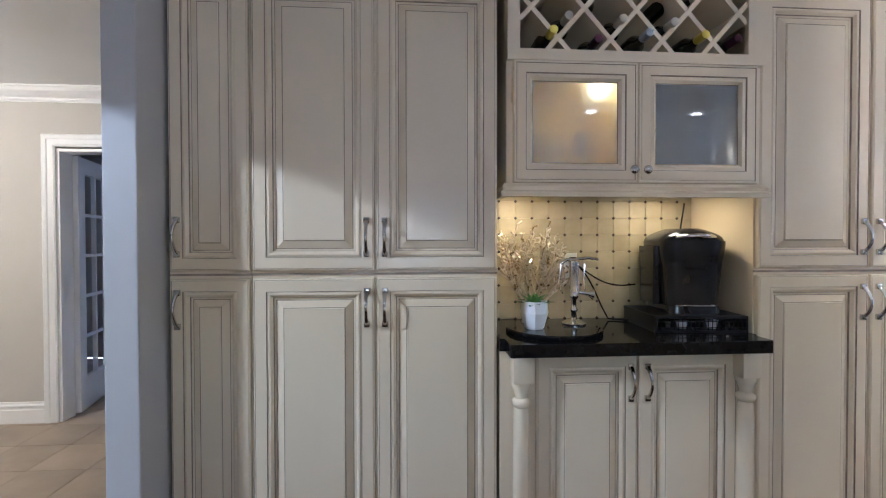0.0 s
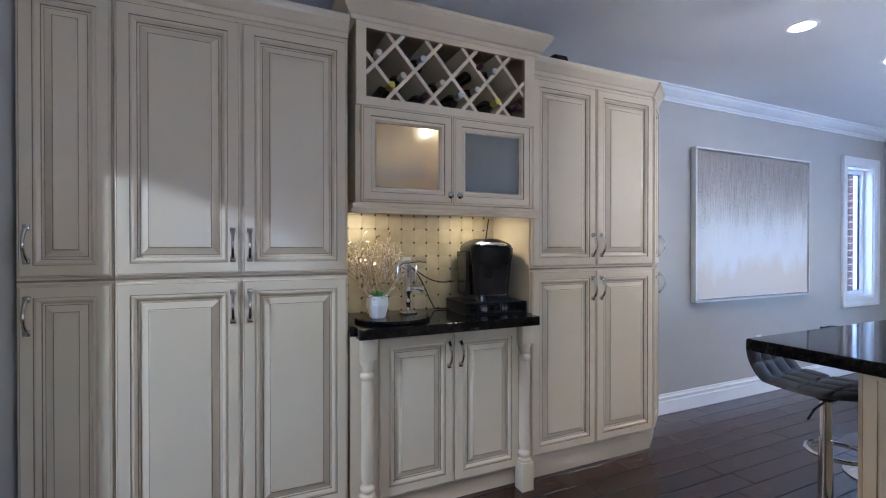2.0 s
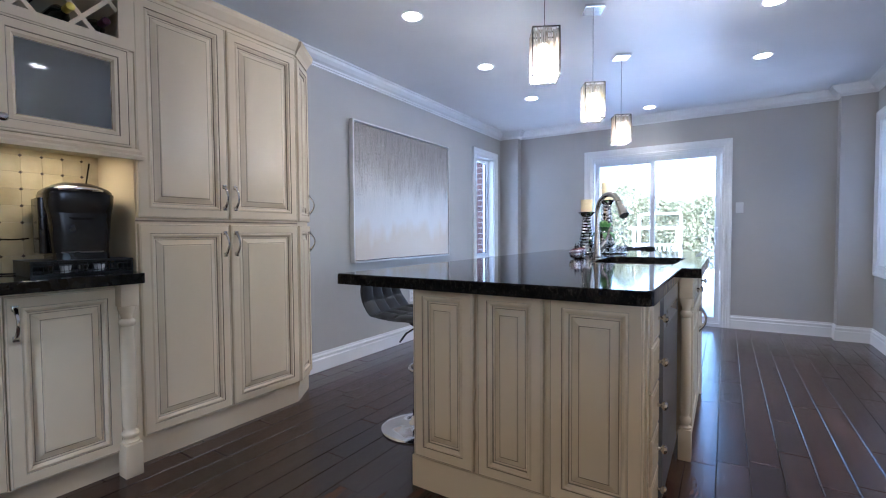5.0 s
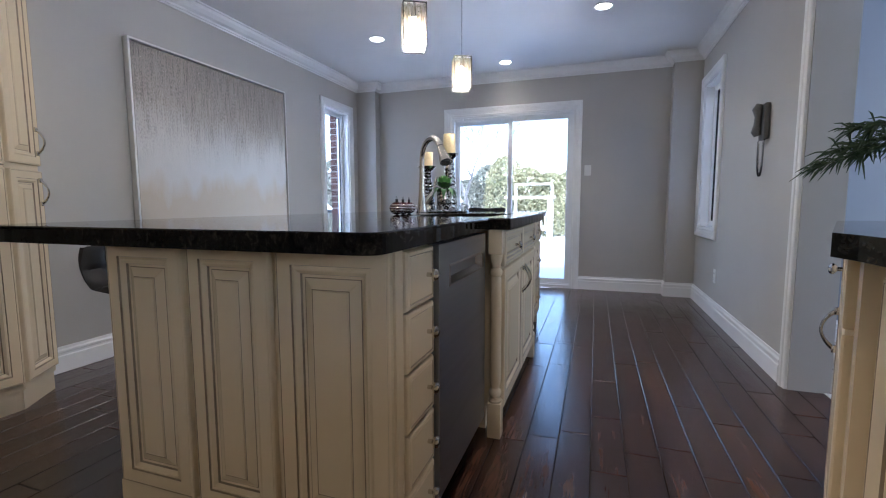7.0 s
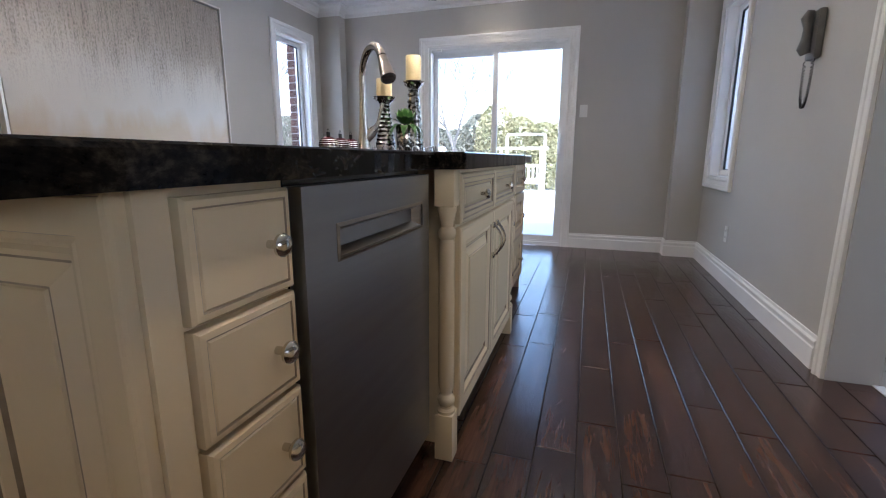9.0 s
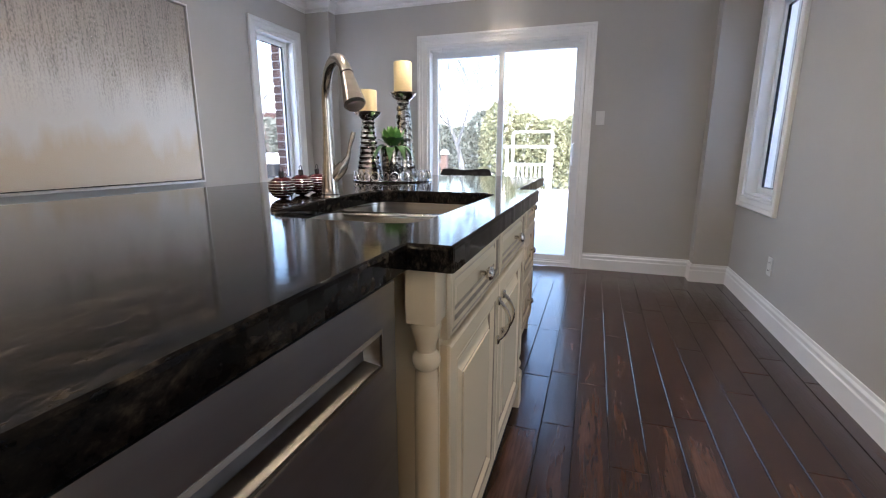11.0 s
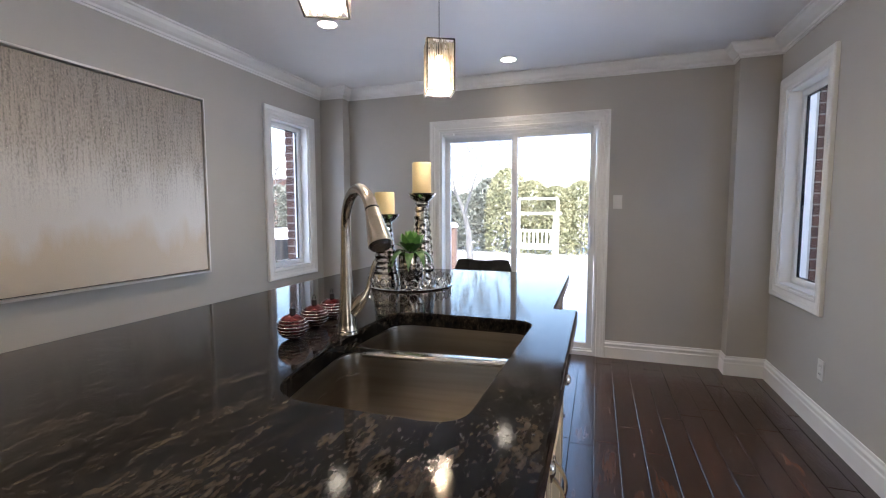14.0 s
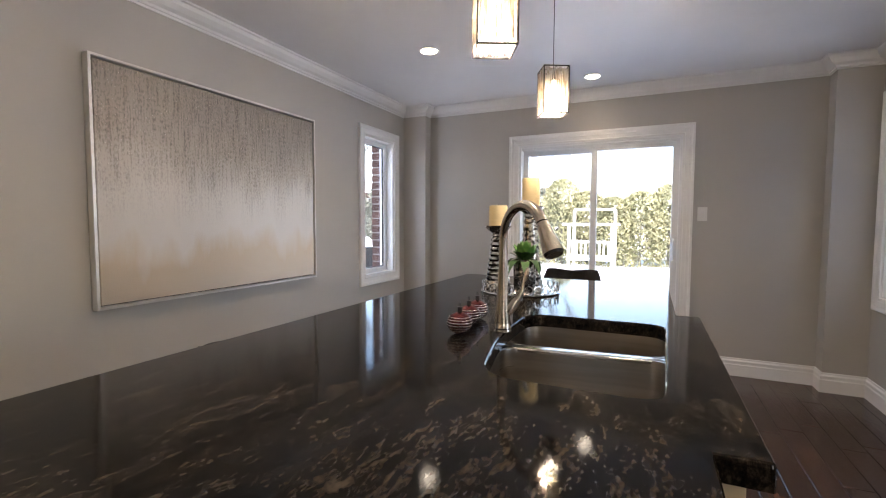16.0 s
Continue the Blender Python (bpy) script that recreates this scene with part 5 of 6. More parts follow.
# ---- bar stools ----
def stool(dz=0.0):
    e = thing("bar_stool", pose(0, 0, 0), "black quilted bar stool with chrome pole and round base", "bar stool", "bar stools at the island")
    part("base", lathe([(0.205, 0.0), (0.208, 0.006), (0.195, 0.014), (0.14, 0.022), (0.08, 0.032), (0.045, 0.050), (0.034, 0.075)], 40), CHROME, e, "round chrome trumpet base", smooth=True)
    part("pole", lathe([(0.028, 0.07), (0.028, 0.40), (0.022, 0.402), (0.022, 0.55 + dz)], 20), CHROME, e, "chrome gas lift pole", smooth=True)
    part("collar", lathe([(0.033, 0.075), (0.033, 0.11), (0.029, 0.115)], 20), BLACK, e)
    ring = [(0.028, 0, 0.30)] + [(0.03 + 0.12 - 0.12 * math.cos(a), 0.12 * math.sin(a), 0.30) for a in [math.pi * k / 12 for k in range(2, 23)]] + [(0.028, 0, 0.30)]
    part("footrest", tube(ring, 0.010, 8), CHROME, e, "chrome footrest loop", smooth=True)
    part("lever", tube([(0.02, 0, 0.53 + dz), (-0.13, 0, 0.515 + dz), (-0.20, 0, 0.485 + dz)], 0.005, 6), BLACK, e)
    part("mount", lathe([(0.03, 0.53 + dz), (0.06, 0.555 + dz), (0.09, 0.562 + dz)], 20), BLACK, e)
    # moulded shell: seat curving up into a low back along -x .. back at +y
    nu, nv = 24, 40
    def surf(u, v, top):
        s = (u - 0.5) * 2
        wdt = 0.215 * (1 - 0.18 * abs(2 * v - 1) ** 3)
        x = s * wdt
        if v < 0.62:
            y, z = -0.19 + 0.36 * (v / 0.62), 0.583 + dz + 0.018 * (1 - v / 0.62) ** 2 - 0.015 * math.sin(math.pi * v / 0.62)
        else:
            t = (v - 0.62) / 0.38
            y, z = 0.17 + 0.085 * math.sin(t * 1.45), 0.583 + dz + 0.150 * t ** 1.2
        z += 0.022 * s * s * (0.5 + v)
        q = 0.0
        if top:
            fu, fv = (u * 4) % 1, (v * 5) % 1
            q = 0.011 * (math.sin(math.pi * fu) * math.sin(math.pi * fv)) ** 0.30
            z += 0.030 * (1 - abs(s) ** 4)
            z += q if v < 0.62 else 0.4 * q
            y -= q + 0.02 * max(0, v - 0.62) / 0.38
        return (x, y, z)
    bm = bmesh.new()
    T = [[bm.verts.new(surf(i / nu, j / nv, True)) for i in range(nu + 1)] for j in range(nv + 1)]
    B = [[bm.verts.new(surf(i / nu, j / nv, False)) for i in range(nu + 1)] for j in range(nv + 1)]
    for j in range(nv):
        for i in range(nu):
            bm.faces.new((T[j][i], T[j][i + 1], T[j + 1][i + 1], T[j + 1][i]))
            bm.faces.new((B[j][i], B[j + 1][i], B[j + 1][i + 1], B[j][i + 1]))
    for j in range(nv):
        bm.faces.new((T[j][0], T[j + 1][0], B[j + 1][0], B[j][0]))
        bm.faces.new((T[j][nu], B[j][nu], B[j + 1][nu], T[j + 1][nu]))
    for i in range(nu):
        bm.faces.new((T[0][i], B[0][i], B[0][i + 1], T[0][i + 1]))
        bm.faces.new((T[nv][i], T[nv][i + 1], B[nv][i + 1], B[nv][i]))
    part("seat", bm, LEATHER, e, "quilted black leather bucket seat", smooth=True)
    return e


st = stool(0.045)
st.matrix_basis = pose(3.805, 0.150, 0, 0, 0, 8)
copy_thing(st, pose(4.62, 0.22, 0, 0, 0, -6))
far_stool = stool(0.175)
far_stool.matrix_basis = pose(6.42, -0.52, 0, 0, 0, -90)

# ---- things on the island ----
def ornament(x, y, r):
    e = thing("christmas_ornament", pose(x, y, TOPZ), "striped dark red and silver ball ornament on the worktop", "ornament", "ball ornaments by the faucet")
    prof = [(r * math.sin(math.pi * (k / 14)) * 1.0, r * 0.86 * (1 - math.cos(math.pi * k / 14)) * 1.0) for k in range(1, 14)]
    part("ball", lathe([(0.006, 0.0)] + prof, 28), REDGLASS, e, smooth=True)
    for f in (0.36, 0.60, 0.84, 1.08, 1.32, 1.54):
        a = math.acos(1 - f)
        rr = r * math.sin(a)
        part("stripe", lathe([(rr * 0.985, r * 0.86 * f - 0.0022), (rr * 1.015, r * 0.86 * f - 0.001), (rr * 1.015, r * 0.86 * f + 0.001), (rr * 0.985, r * 0.86 * f + 0.0022)], 28), CHROME, e, "silver glitter stripe", smooth=True)
    part("cap", lathe([(0.008, 1.70 * r), (0.008, 1.70 * r + 0.016)], 14), BLACKWIRE, e)
    part("ring", tube([(0.007 * math.cos(a), 0, 1.70 * r + 0.022 + 0.008 * math.sin(a)) for a in [2 * math.pi * k / 14 for k in range(15)]], 0.0012, 5), BLACKWIRE, e)
    return e


ornament(4.666, -0.483, 0.041)
ornament(4.790, -0.465, 0.041)
ornament(4.898, -0.456, 0.041)

tx, ty = 5.62, -0.42
tray = thing("decorative_tray", pose(tx, ty, TOPZ), "round mirrored tray with a chain of silver rings", "tray")
part("mirror", lathe([(0.200, 0.0), (0.202, 0.006), (0.198, 0.009), (0.001, 0.009)], 48), CHROME, tray, "mirrored base")
bmr = None
for k in range(26):
    a = 2 * math.pi * k / 26
    if bmr is None:
        b = tube([(0.0, 0.021 * math.cos(c), 0.030 + 0.021 * math.sin(c)) for c in [2 * math.pi * q / 12 for q in range(13)]], 0.0026, 5)
        o = part("ring", b, CHROME, tray, "", smooth=True)
        bmr = o.data
    else:
        o = new("ring", bmr)
        o.parent = tray
    o.location, o.rotation_euler = (0.194 * math.cos(a), 0.194 * math.sin(a), 0), (0, 0, a)


def candlestick(x, y, h, ch, label):
    e = thing("candle_holder", pose(x, y, TOPZ + 0.009), label, "candle holder", "candle holders on the tray")
    prof = [(0.068, 0.0), (0.070, 0.01), (0.064, 0.02), (0.060, 0.05)]
    n = 18
    for i in range(n + 1):
        t = i / n
        prof.append((0.056 - 0.027 * t + 0.0065 * (i % 2), 0.05 + (h - 0.11) * t))
    prof += [(0.028, h - 0.06), (0.035, h - 0.052), (0.030, h - 0.04), (0.050, h - 0.025), (0.066, h - 0.008), (0.068, h), (0.058, h), (0.050, h - 0.003)]
    part("stem", lathe(prof, 28), SILVER, e, smooth=True)
    c = thing("pillar_candle", pose(x, y, TOPZ + 0.009 + h - 0.003), "ivory pillar candle on a silver holder", "candle", "pillar candles")
    part("wax", lathe([(0.045, 0.0), (0.046, 0.004), (0.046, ch - 0.004), (0.044, ch), (0.030, ch - 0.003), (0.002, ch - 0.004)], 28), WAX, c, smooth=True)
    part("wick", tube([(0, 0, ch - 0.005), (0.002, 0, ch + 0.008)], 0.001, 5), BLACK, c)
    return e


candlestick(5.698, -0.452, 0.430, 0.150, "tall crackled silver glass candle holder on the tray")
candlestick(5.568, -0.316, 0.330, 0.105, "short crackled silver glass candle holder on the tray")

pl = thing("potted_succulent", pose(5.520, -0.470, TOPZ + 0.009), "green succulent in a silver glass pot on the tray", "potted plant")
part("pot", lathe([(0.046, 0.0), (0.052, 0.01), (0.056, 0.150), (0.050, 0.165), (0.044, 0.165), (0.042, 0.15)], 24), SILVER, pl, smooth=True)


def leaf(length, width, bend, lift):
    """A pointed fleshy leaf from the origin along +x."""
    bm = bmesh.new()
    n = 6
    L, R, M, U = [], [], [], []
    for i in range(n + 1):
        t = i / n
        w = width * math.sin(math.pi * min(1, 0.15 + 0.85 * t) ** 0.9) + 0.0004
        x, z = length * t * math.cos(lift) - bend * t * t * length * math.sin(lift), length * t * math.sin(lift) - bend * length * t * t
        L.append(bm.verts.new((x, -w, z)))
        R.append(bm.verts.new((x, w, z)))
        M.append(bm.verts.new((x, 0, z - 0.18 * w - 0.0008)))
        U.append(bm.verts.new((x, 0, z + 0.0012 - 0.25 * w)))
    for i in range(n):
        for a, b in ((L, M), (M, R), (R, U), (U, L)):
            bm.faces.new((a[i], a[i + 1], b[i + 1], b[i]))
    return bm


def rosette(parent, z, rings, mats):
    for count, length, width, bend, lift, mi in rings:
        me = None
        for k in range(count):
            if me is None:
                o = part("leaf", leaf(length, width, bend, radians(lift)), mats[mi], parent, smooth=True)
                me = o.data
            else:
                o = new("leaf", me)
                o.parent = parent
            o.location = (0, 0, z)
            o.rotation_euler = (0, random.uniform(-0.12, 0.12), 2 * math.pi * (k + random.uniform(-0.2, 0.2)) / count + count)


rosette(pl, 0.155, [(9, 0.19, 0.021, 0.75, 26, 1), (9, 0.165, 0.022, 0.40, 44, 1), (9, 0.145, 0.024, 0.2, 56, 0), (7, 0.12, 0.021, 0.1, 70, 0), (5, 0.09, 0.015, 0.0, 82, 0)], [LEAF, DARKLEAF])

# ---- things on the coffee bar ----
BT = 0.922
tr = thing("pod_drawer", pose(2.606, 1.205, BT, 0, 0, -4), "black wire mesh pod drawer under the coffee maker", "drawer")
part("case", boxes(((-0.180, -0.150, 0.0), (0.180, 0.150, 0.006)), ((-0.180, -0.150, 0.058), (0.180, 0.150, 0.064)), ((-0.165, 0.144, 0.006), (0.180, 0.150, 0.058)), ((-0.180, -0.150, 0.006), (-0.175, 0.144, 0.058)), ((0.175, -0.150, 0.006), (0.180, 0.144, 0.058))), BLACKWIRE, tr)
bm = bmesh.new()
for k in range(22):
    x = -0.172 + 0.344 * k / 21
    tube([(x, -0.152, 0.008), (x, -0.152, 0.056)], 0.0015, 4, bm)
for z in (0.008, 0.020, 0.044, 0.056):
    tube([(-0.175, -0.152, z), (0.175, -0.152, z)], 0.002, 4, bm)
part("drawer_front", bm, BLACKWIRE, tr, "wire mesh drawer front")
for k in range(5):
    part("coffee_pod", lathe([(0.016, 0.0), (0.022, 0.030), (0.024, 0.032), (0.002, 0.033)], 14, centre=(-0.12 + 0.06 * k, -0.115, 0.012)), PLATE if k % 2 else NICKEL, tr, "foil coffee pod")

cm = thing("coffee_maker", pose(2.628, 1.240, BT + 0.064, 0, 0, -8), "black single-cup coffee maker with a silver lid handle", "coffee maker")


def rslab(w0, d0, w1, d1, z0, z1, r, y_off=0.0, seg=5, n=6, bulge=0.0):
    """A rounded upright block tapering from one footprint to another."""
    bm = bmesh.new()
    rings = []
    for i in range(n + 1):
        t = i / n
        w, d = w0 + (w1 - w0) * t + bulge * math.sin(math.pi * t), d0 + (d1 - d0) * t + bulge * math.sin(math.pi * t)
        pts = rounded([(-w / 2, -d / 2), (w / 2, -d / 2), (w / 2, d / 2), (-w / 2, d / 2)], [r] * 4, seg)
        rings.append([bm.verts.new((p.x, p.y + y_off, z0 + (z1 - z0) * t)) for p in pts])
    for a, b in zip(rings, rings[1:]):
        for i in range(len(a)):
            bm.faces.new((a[i], a[(i + 1) % len(a)], b[(i + 1) % len(a)], b[i]))
    bm.faces.new(rings[0][::-1])
    bm.faces.new(rings[-1])
    return bm


part("base", rslab(0.205, 0.27, 0.20, 0.265, 0.0, 0.030, 0.04), BLACK, cm, smooth=True)
part("column", rslab(0.205, 0.250, 0.240, 0.268, 0.028, 0.262, 0.052, 0.0, n=8), BLACK, cm, smooth=True)
part("brew_head", rslab(0.236, 0.262, 0.252, 0.284, 0.205, 0.290, 0.068, -0.006, bulge=0.004), BLACK, cm, smooth=True)
ld = part("lid", rslab(0.246, 0.274, 0.120, 0.150, 0.290, 0.342, 0.062, 0.0, bulge=0.034), BLACK, cm, smooth=True)
part("lid_handle", tube([(-0.104, -0.040, 0.290), (-0.088, -0.112, 0.301), (-0.048, -0.146, 0.309), (0.0, -0.156, 0.311), (0.048, -0.146, 0.309), (0.088, -0.112, 0.301), (0.104, -0.040, 0.290)], [0.004, 0.007, 0.0095, 0.0105, 0.0095, 0.007, 0.004], 10), CHROME, ld, "silver crescent lid handle", smooth=True)
part("spout_block", rslab(0.10, 0.08, 0.12, 0.10, 0.160, 0.185, 0.03, -0.085), BLACK, cm, smooth=True)
part("water_tank", rslab(0.030, 0.16, 0.036, 0.18, 0.028, 0.270, 0.014, 0.02), BLACK, cm, "smoked water tank", (-0.122, 0, 0), smooth=True)
part("drip_tray", boxes(((-0.075, -0.132, 0.030), (0.075, -0.035, 0.036)), bevel=0.003), STEEL, cm, "steel drip tray")

bd = bmesh.new()
lathe([(0.180, 0.0), (0.186, 0.004), (0.186, 0.014), (0.182, 0.018), (0.002, 0.018)], 56, bd, (2.036, 1.130, BT))
tagged(link("serving_board", bd, BLACKSTONE, smooth=True), "round black stone board on the bar top", "serving board")

sp = thing("potted_succulent", pose(1.952, 1.100, BT + 0.018), "small green succulent in a white faceted ceramic pot", "potted plant")
part("pot", lathe([(0.034, 0.0), (0.038, 0.004), (0.055, 0.062), (0.050, 0.106), (0.044, 0.106), (0.042, 0.092)], 7), POT, sp, "white faceted pot")
rosette(sp, 0.092, [(11, 0.085, 0.012, 0.2, 18, 1), (10, 0.070, 0.011, 0.1, 40, 0), (7, 0.048, 0.008, 0.0, 65, 0)], [LEAF, DARKLEAF])

# metal branch sculpture
br = thing("branch_sculpture", pose(1.975, 1.235, BT + 0.018), "champagne metal twig sculpture standing on the bar board", "sculpture")
part("base", lathe([(0.04, 0.0), (0.04, 0.008), (0.012, 0.014), (0.008, 0.03)], 20), GOLD, br, smooth=True)
rb = random.Random(5)


def twig(p, d, length, r, depth, bm):
    pts = [p]
    for k in range(4):
        d = (d + Vector((rb.uniform(-0.22, 0.22), rb.uniform(-0.16, 0.16), rb.uniform(0.0, 0.14)))).normalized()
        p = p + d * length / 4
        pts.append(p)
        if k and rb.random() < 0.95:
            s = Vector((rb.uniform(-1, 1), rb.uniform(-0.6, 0.6), rb.uniform(0, 0.8))).normalized()
            tube([p, p + s * rb.uniform(0.010, 0.024)], [r * 0.9, r * 1.25], 5, bm)
    tube(pts, [r, r * 0.95, r * 0.9, r * 0.85, r * 1.05], 5, bm)
    if depth:
        for k in (2, 3, 4):
            s = (d + Vector((rb.uniform(-0.9, 0.9), rb.uniform(-0.4, 0.4), rb.uniform(-0.1, 0.3)))).normalized()
            twig(pts[k], s, length * 0.72, r * 0.85, depth - 1, bm)


for k in range(9):
    bm = bmesh.new()
    a = -1.0 + 2.0 * k / 8
    twig(Vector((0.02 * a, 0, 0.025)), Vector((a * 0.62, rb.uniform(-0.25, 0.25), 1)).normalized(), 0.190 - 0.035 * abs(a), 0.0046, 2, bm)
    part("branch", bm, GOLD, br, smooth=True)

# silver table ornament: a small balance on a round foot
so = thing("table_ornament", pose(2.135, 1.175, BT + 0.018), "polished silver telephone-shaped ornament on a round foot", "ornament")
part("foot", lathe([(0.047, 0.0), (0.048, 0.006), (0.036, 0.014), (0.012, 0.022), (0.010, 0.05), (0.016, 0.06), (0.010, 0.07)], 28), CHROME, so, smooth=True)
part("stem", lathe([(0.010, 0.07), (0.010, 0.10), (0.018, 0.11), (0.018, 0.128), (0.009, 0.14), (0.012, 0.20), (0.016, 0.22)], 18), CHROME, so, smooth=True)
part("body", rslab(0.030, 0.028, 0.034, 0.03, 0.125, 0.255, 0.008), CHROME, so, smooth=True)
part("arm", tube([(-0.055, 0, 0.245), (-0.03, 0, 0.262), (0.0, 0, 0.262), (0.06, 0, 0.268), (0.10, 0, 0.262)], 0.006, 8), CHROME, so, smooth=True)
part("horn", tube([(0.020, -0.005, 0.13), (0.055, -0.01, 0.125), (0.075, -0.012, 0.122)], [0.006, 0.010, 0.022], 14), CHROME, so, smooth=True)
for sx in (-0.055, 0.045):
    part("hanger", tube([(sx, 0, 0.245), (sx - 0.004, 0, 0.19), (sx, 0, 0.14), (sx + 0.01, 0, 0.125)], 0.003, 6), CHROME, so, smooth=True)

# appliance cables
def cable(pts, label):
    bm = tube(pts, 0.0035, 7)
    tagged(link("power_cable", bm, BLACK, smooth=True), label, "cable", "cables on the backsplash")


def arc(a, b, sag, n=12):
    a, b = Vector(a), Vector(b)
    return [a.lerp(b, t / n) + Vector((0, 0, -sag * math.sin(math.pi * t / n))) for t in range(n + 1)]


cable([(2.21, 1.404, 1.19), (2.215, 1.385, 1.185)] + arc((2.225, 1.38, 1.17), (2.33, 1.39, 1.01), -0.02) + arc((2.335, 1.38, 0.99), (2.36, 1.36, 0.93), 0.0, 3) + arc((2.38, 1.35, 0.927), (2.47, 1.30, 0.927), 0, 4), "black power cable plugged into the backsplash outlet")
cable([(2.21, 1.404, 1.145), (2.22, 1.385, 1.15)] + arc((2.24, 1.385, 1.16), (2.50, 1.385, 1.08), 0.035), "black power cable hanging in front of the tiles")
cable(arc((2.70, 1.406, 1.20), (2.745, 1.406, 1.452), 0.015, 8), "dark lamp cable running up the backsplash")
part("plug", boxes(((2.195, 1.380, 1.172), (2.225, 1.404, 1.204)), bevel=0.004), BLACK, bpy.data.objects["power_cable"])

# small loudspeaker on the pantry
ls = thing("speaker", pose(3.02, 1.10, 2.3155), "small black rounded speaker on top of the pantry", "speaker")
part("body", rslab(0.11, 0.10, 0.10, 0.09, 0.0, 0.06, 0.02, bulge=0.006), BLACK, ls, smooth=True)

# ---- cabinet run across the aisle, with a clipped end ----
rc_ang = math.degrees(math.atan2(-0.30, 0.72))
rc = thing("corner_cabinet", pose(4.125, -2.275, 0, 0, 0, 180 + rc_ang), "antique cream cabinet end with a drawer and a door", "cabinet")
# local x runs back towards the kitchen; fronts face local -y
RW = 0.78
part("body", boxes(((0.0, 0.0, 0.10), (RW, 0.18, BZ)), ((0.0, 0.05, 0.0), (RW, 0.09, 0.10))), CREAM, rc)
q = part("drawer_front", raised_door(0.60, 0.15), [CREAM, GLAZE], rc, "", (0.03, 0, 0.712))
part("knob", knob(), CHROME, q, "chrome knob", (0.14, -0.020, 0.075), smooth=True)
door_at(rc, 0.03, 0.11, 0.60, 0.59, (0.05, 0.48, "bow"))
mr = thing("kitchen_base_cabinet", pose(3.36, -1.99, 0, 0, 0, 180), "cream kitchen base cabinet with raised doors", "cabinet")
part("body", boxes(((0.0, 0.0, 0.10), (2.4, 1.02, BZ)), ((0.0, 0.05, 0.0), (2.4, 0.09, 0.10))), CREAM, mr)
for k in range(4):
    door_at(mr, 0.02 + 0.59 * k, 0.11, 0.57, 0.74, (0.53 if k % 2 == 0 else 0.04, 0.64, "bow"))
ct = rounded([(0.93, -3.045), (4.17, -3.045), (4.17, -2.49), (4.17, -2.30), (4.15, -2.24), (3.43, -1.935), (3.36, -1.945), (0.93, -1.955)], [0] * 8)
bm = bmesh.new()
lo, hi = [bm.verts.new((p.x, p.y, BZ + 0.001)) for p in ct], [bm.verts.new((p.x, p.y, TOPZ)) for p in ct]
bm.faces.new(hi)
bm.faces.new(lo[::-1])
for i in range(len(lo)):
    bm.faces.new((lo[i], lo[(i + 1) % len(lo)], hi[(i + 1) % len(lo)], hi[i]))
tagged(link("kitchen_countertop", bm, GRANITE), "dark granite worktop on the kitchen cabinets", "countertop")

# evergreen arrangement on that worktop
ev = thing("evergreen_arrangement", pose(3.83, -2.46, TOPZ), "evergreen branches in a grey vase on the worktop", "plant")
part("vase", lathe([(0.05, 0.0), (0.07, 0.05), (0.075, 0.12), (0.05, 0.20), (0.04, 0.22), (0.03, 0.215)], 24), GREY, ev, smooth=True)
re_ = random.Random(11)
for tip, n in (((0.12, 0.36, 0.155), 170), ((0.16, 0.31, 0.20), 170), ((0.03, 0.33, 0.24), 150), ((0.10, -0.15, 0.34), 90), ((-0.15, 0.05, 0.36), 90)):
    bm = bmesh.new()
    a, b = Vector((0, 0, 0.20)), Vector(tip)
    mid = (a + b) / 2 + Vector((0, 0, 0.07))
    pts = [a.lerp(mid, t / 5).lerp(mid.lerp(b, t / 5), t / 5) for t in range(6)]
    tube(pts, [0.004, 0.0035, 0.003, 0.0025, 0.002, 0.0012], 5, bm)
    for k in range(n):
        t = re_.uniform(0.25, 1.0)
        i = min(4, int(t * 5))
        p = pts[i].lerp(pts[i + 1], t * 5 - i)
        d = (b - a).normalized()
        s = (d * re_.uniform(0.4, 1.0) + Vector((re_.uniform(-1, 1), re_.uniform(-1, 1), re_.uniform(-0.9, 0.5))) * 0.8).normalized()
        L = re_.uniform(0.03, 0.07)
        tube([p, p + s * L * 0.6, p + s * L + Vector((0, 0, -0.012))], [0.0016, 0.0026, 0.0006], 4, bm)
    part("branch", bm, PINE, ev, "needled evergreen branch")

# ---- glazed hall door, half open ----
hd_ = tagged(thing("door_2", pose(HD[0] + 0.03, 2.885, 0.012, 0, 0, 103), "white glazed hall door with fifteen panes, standing open", "door"), kind="structure")
DWD, DHT = 0.76, 1.90
bm = bmesh.new()
box(bm, (0, -0.018, 0), (0.10, 0.018, DHT))
box(bm, (DWD - 0.10, -0.018, 0), (DWD, 0.018, DHT))
box(bm, (0.10, -0.018, 0), (DWD - 0.10, 0.018, 0.24))
box(bm, (0.10, -0.018, DHT - 0.12), (DWD - 0.10, 0.018, DHT))
part("door_leaf", bm, WHITE, hd_)
cw, chh = (DWD - 0.20) / 3, (DHT - 0.36) / 5
for i in (1, 2):
    part("muntin", boxes(((0.10 + cw * i - 0.011, -0.014, 0.24), (0.10 + cw * i + 0.011, 0.014, DHT - 0.12))), WHITE, hd_)
for j in range(1, 5):
    part("muntin", boxes(((0.10, -0.012, 0.24 + chh * j - 0.011), (DWD - 0.10, 0.012, 0.24 + chh * j + 0.011))), WHITE, hd_)
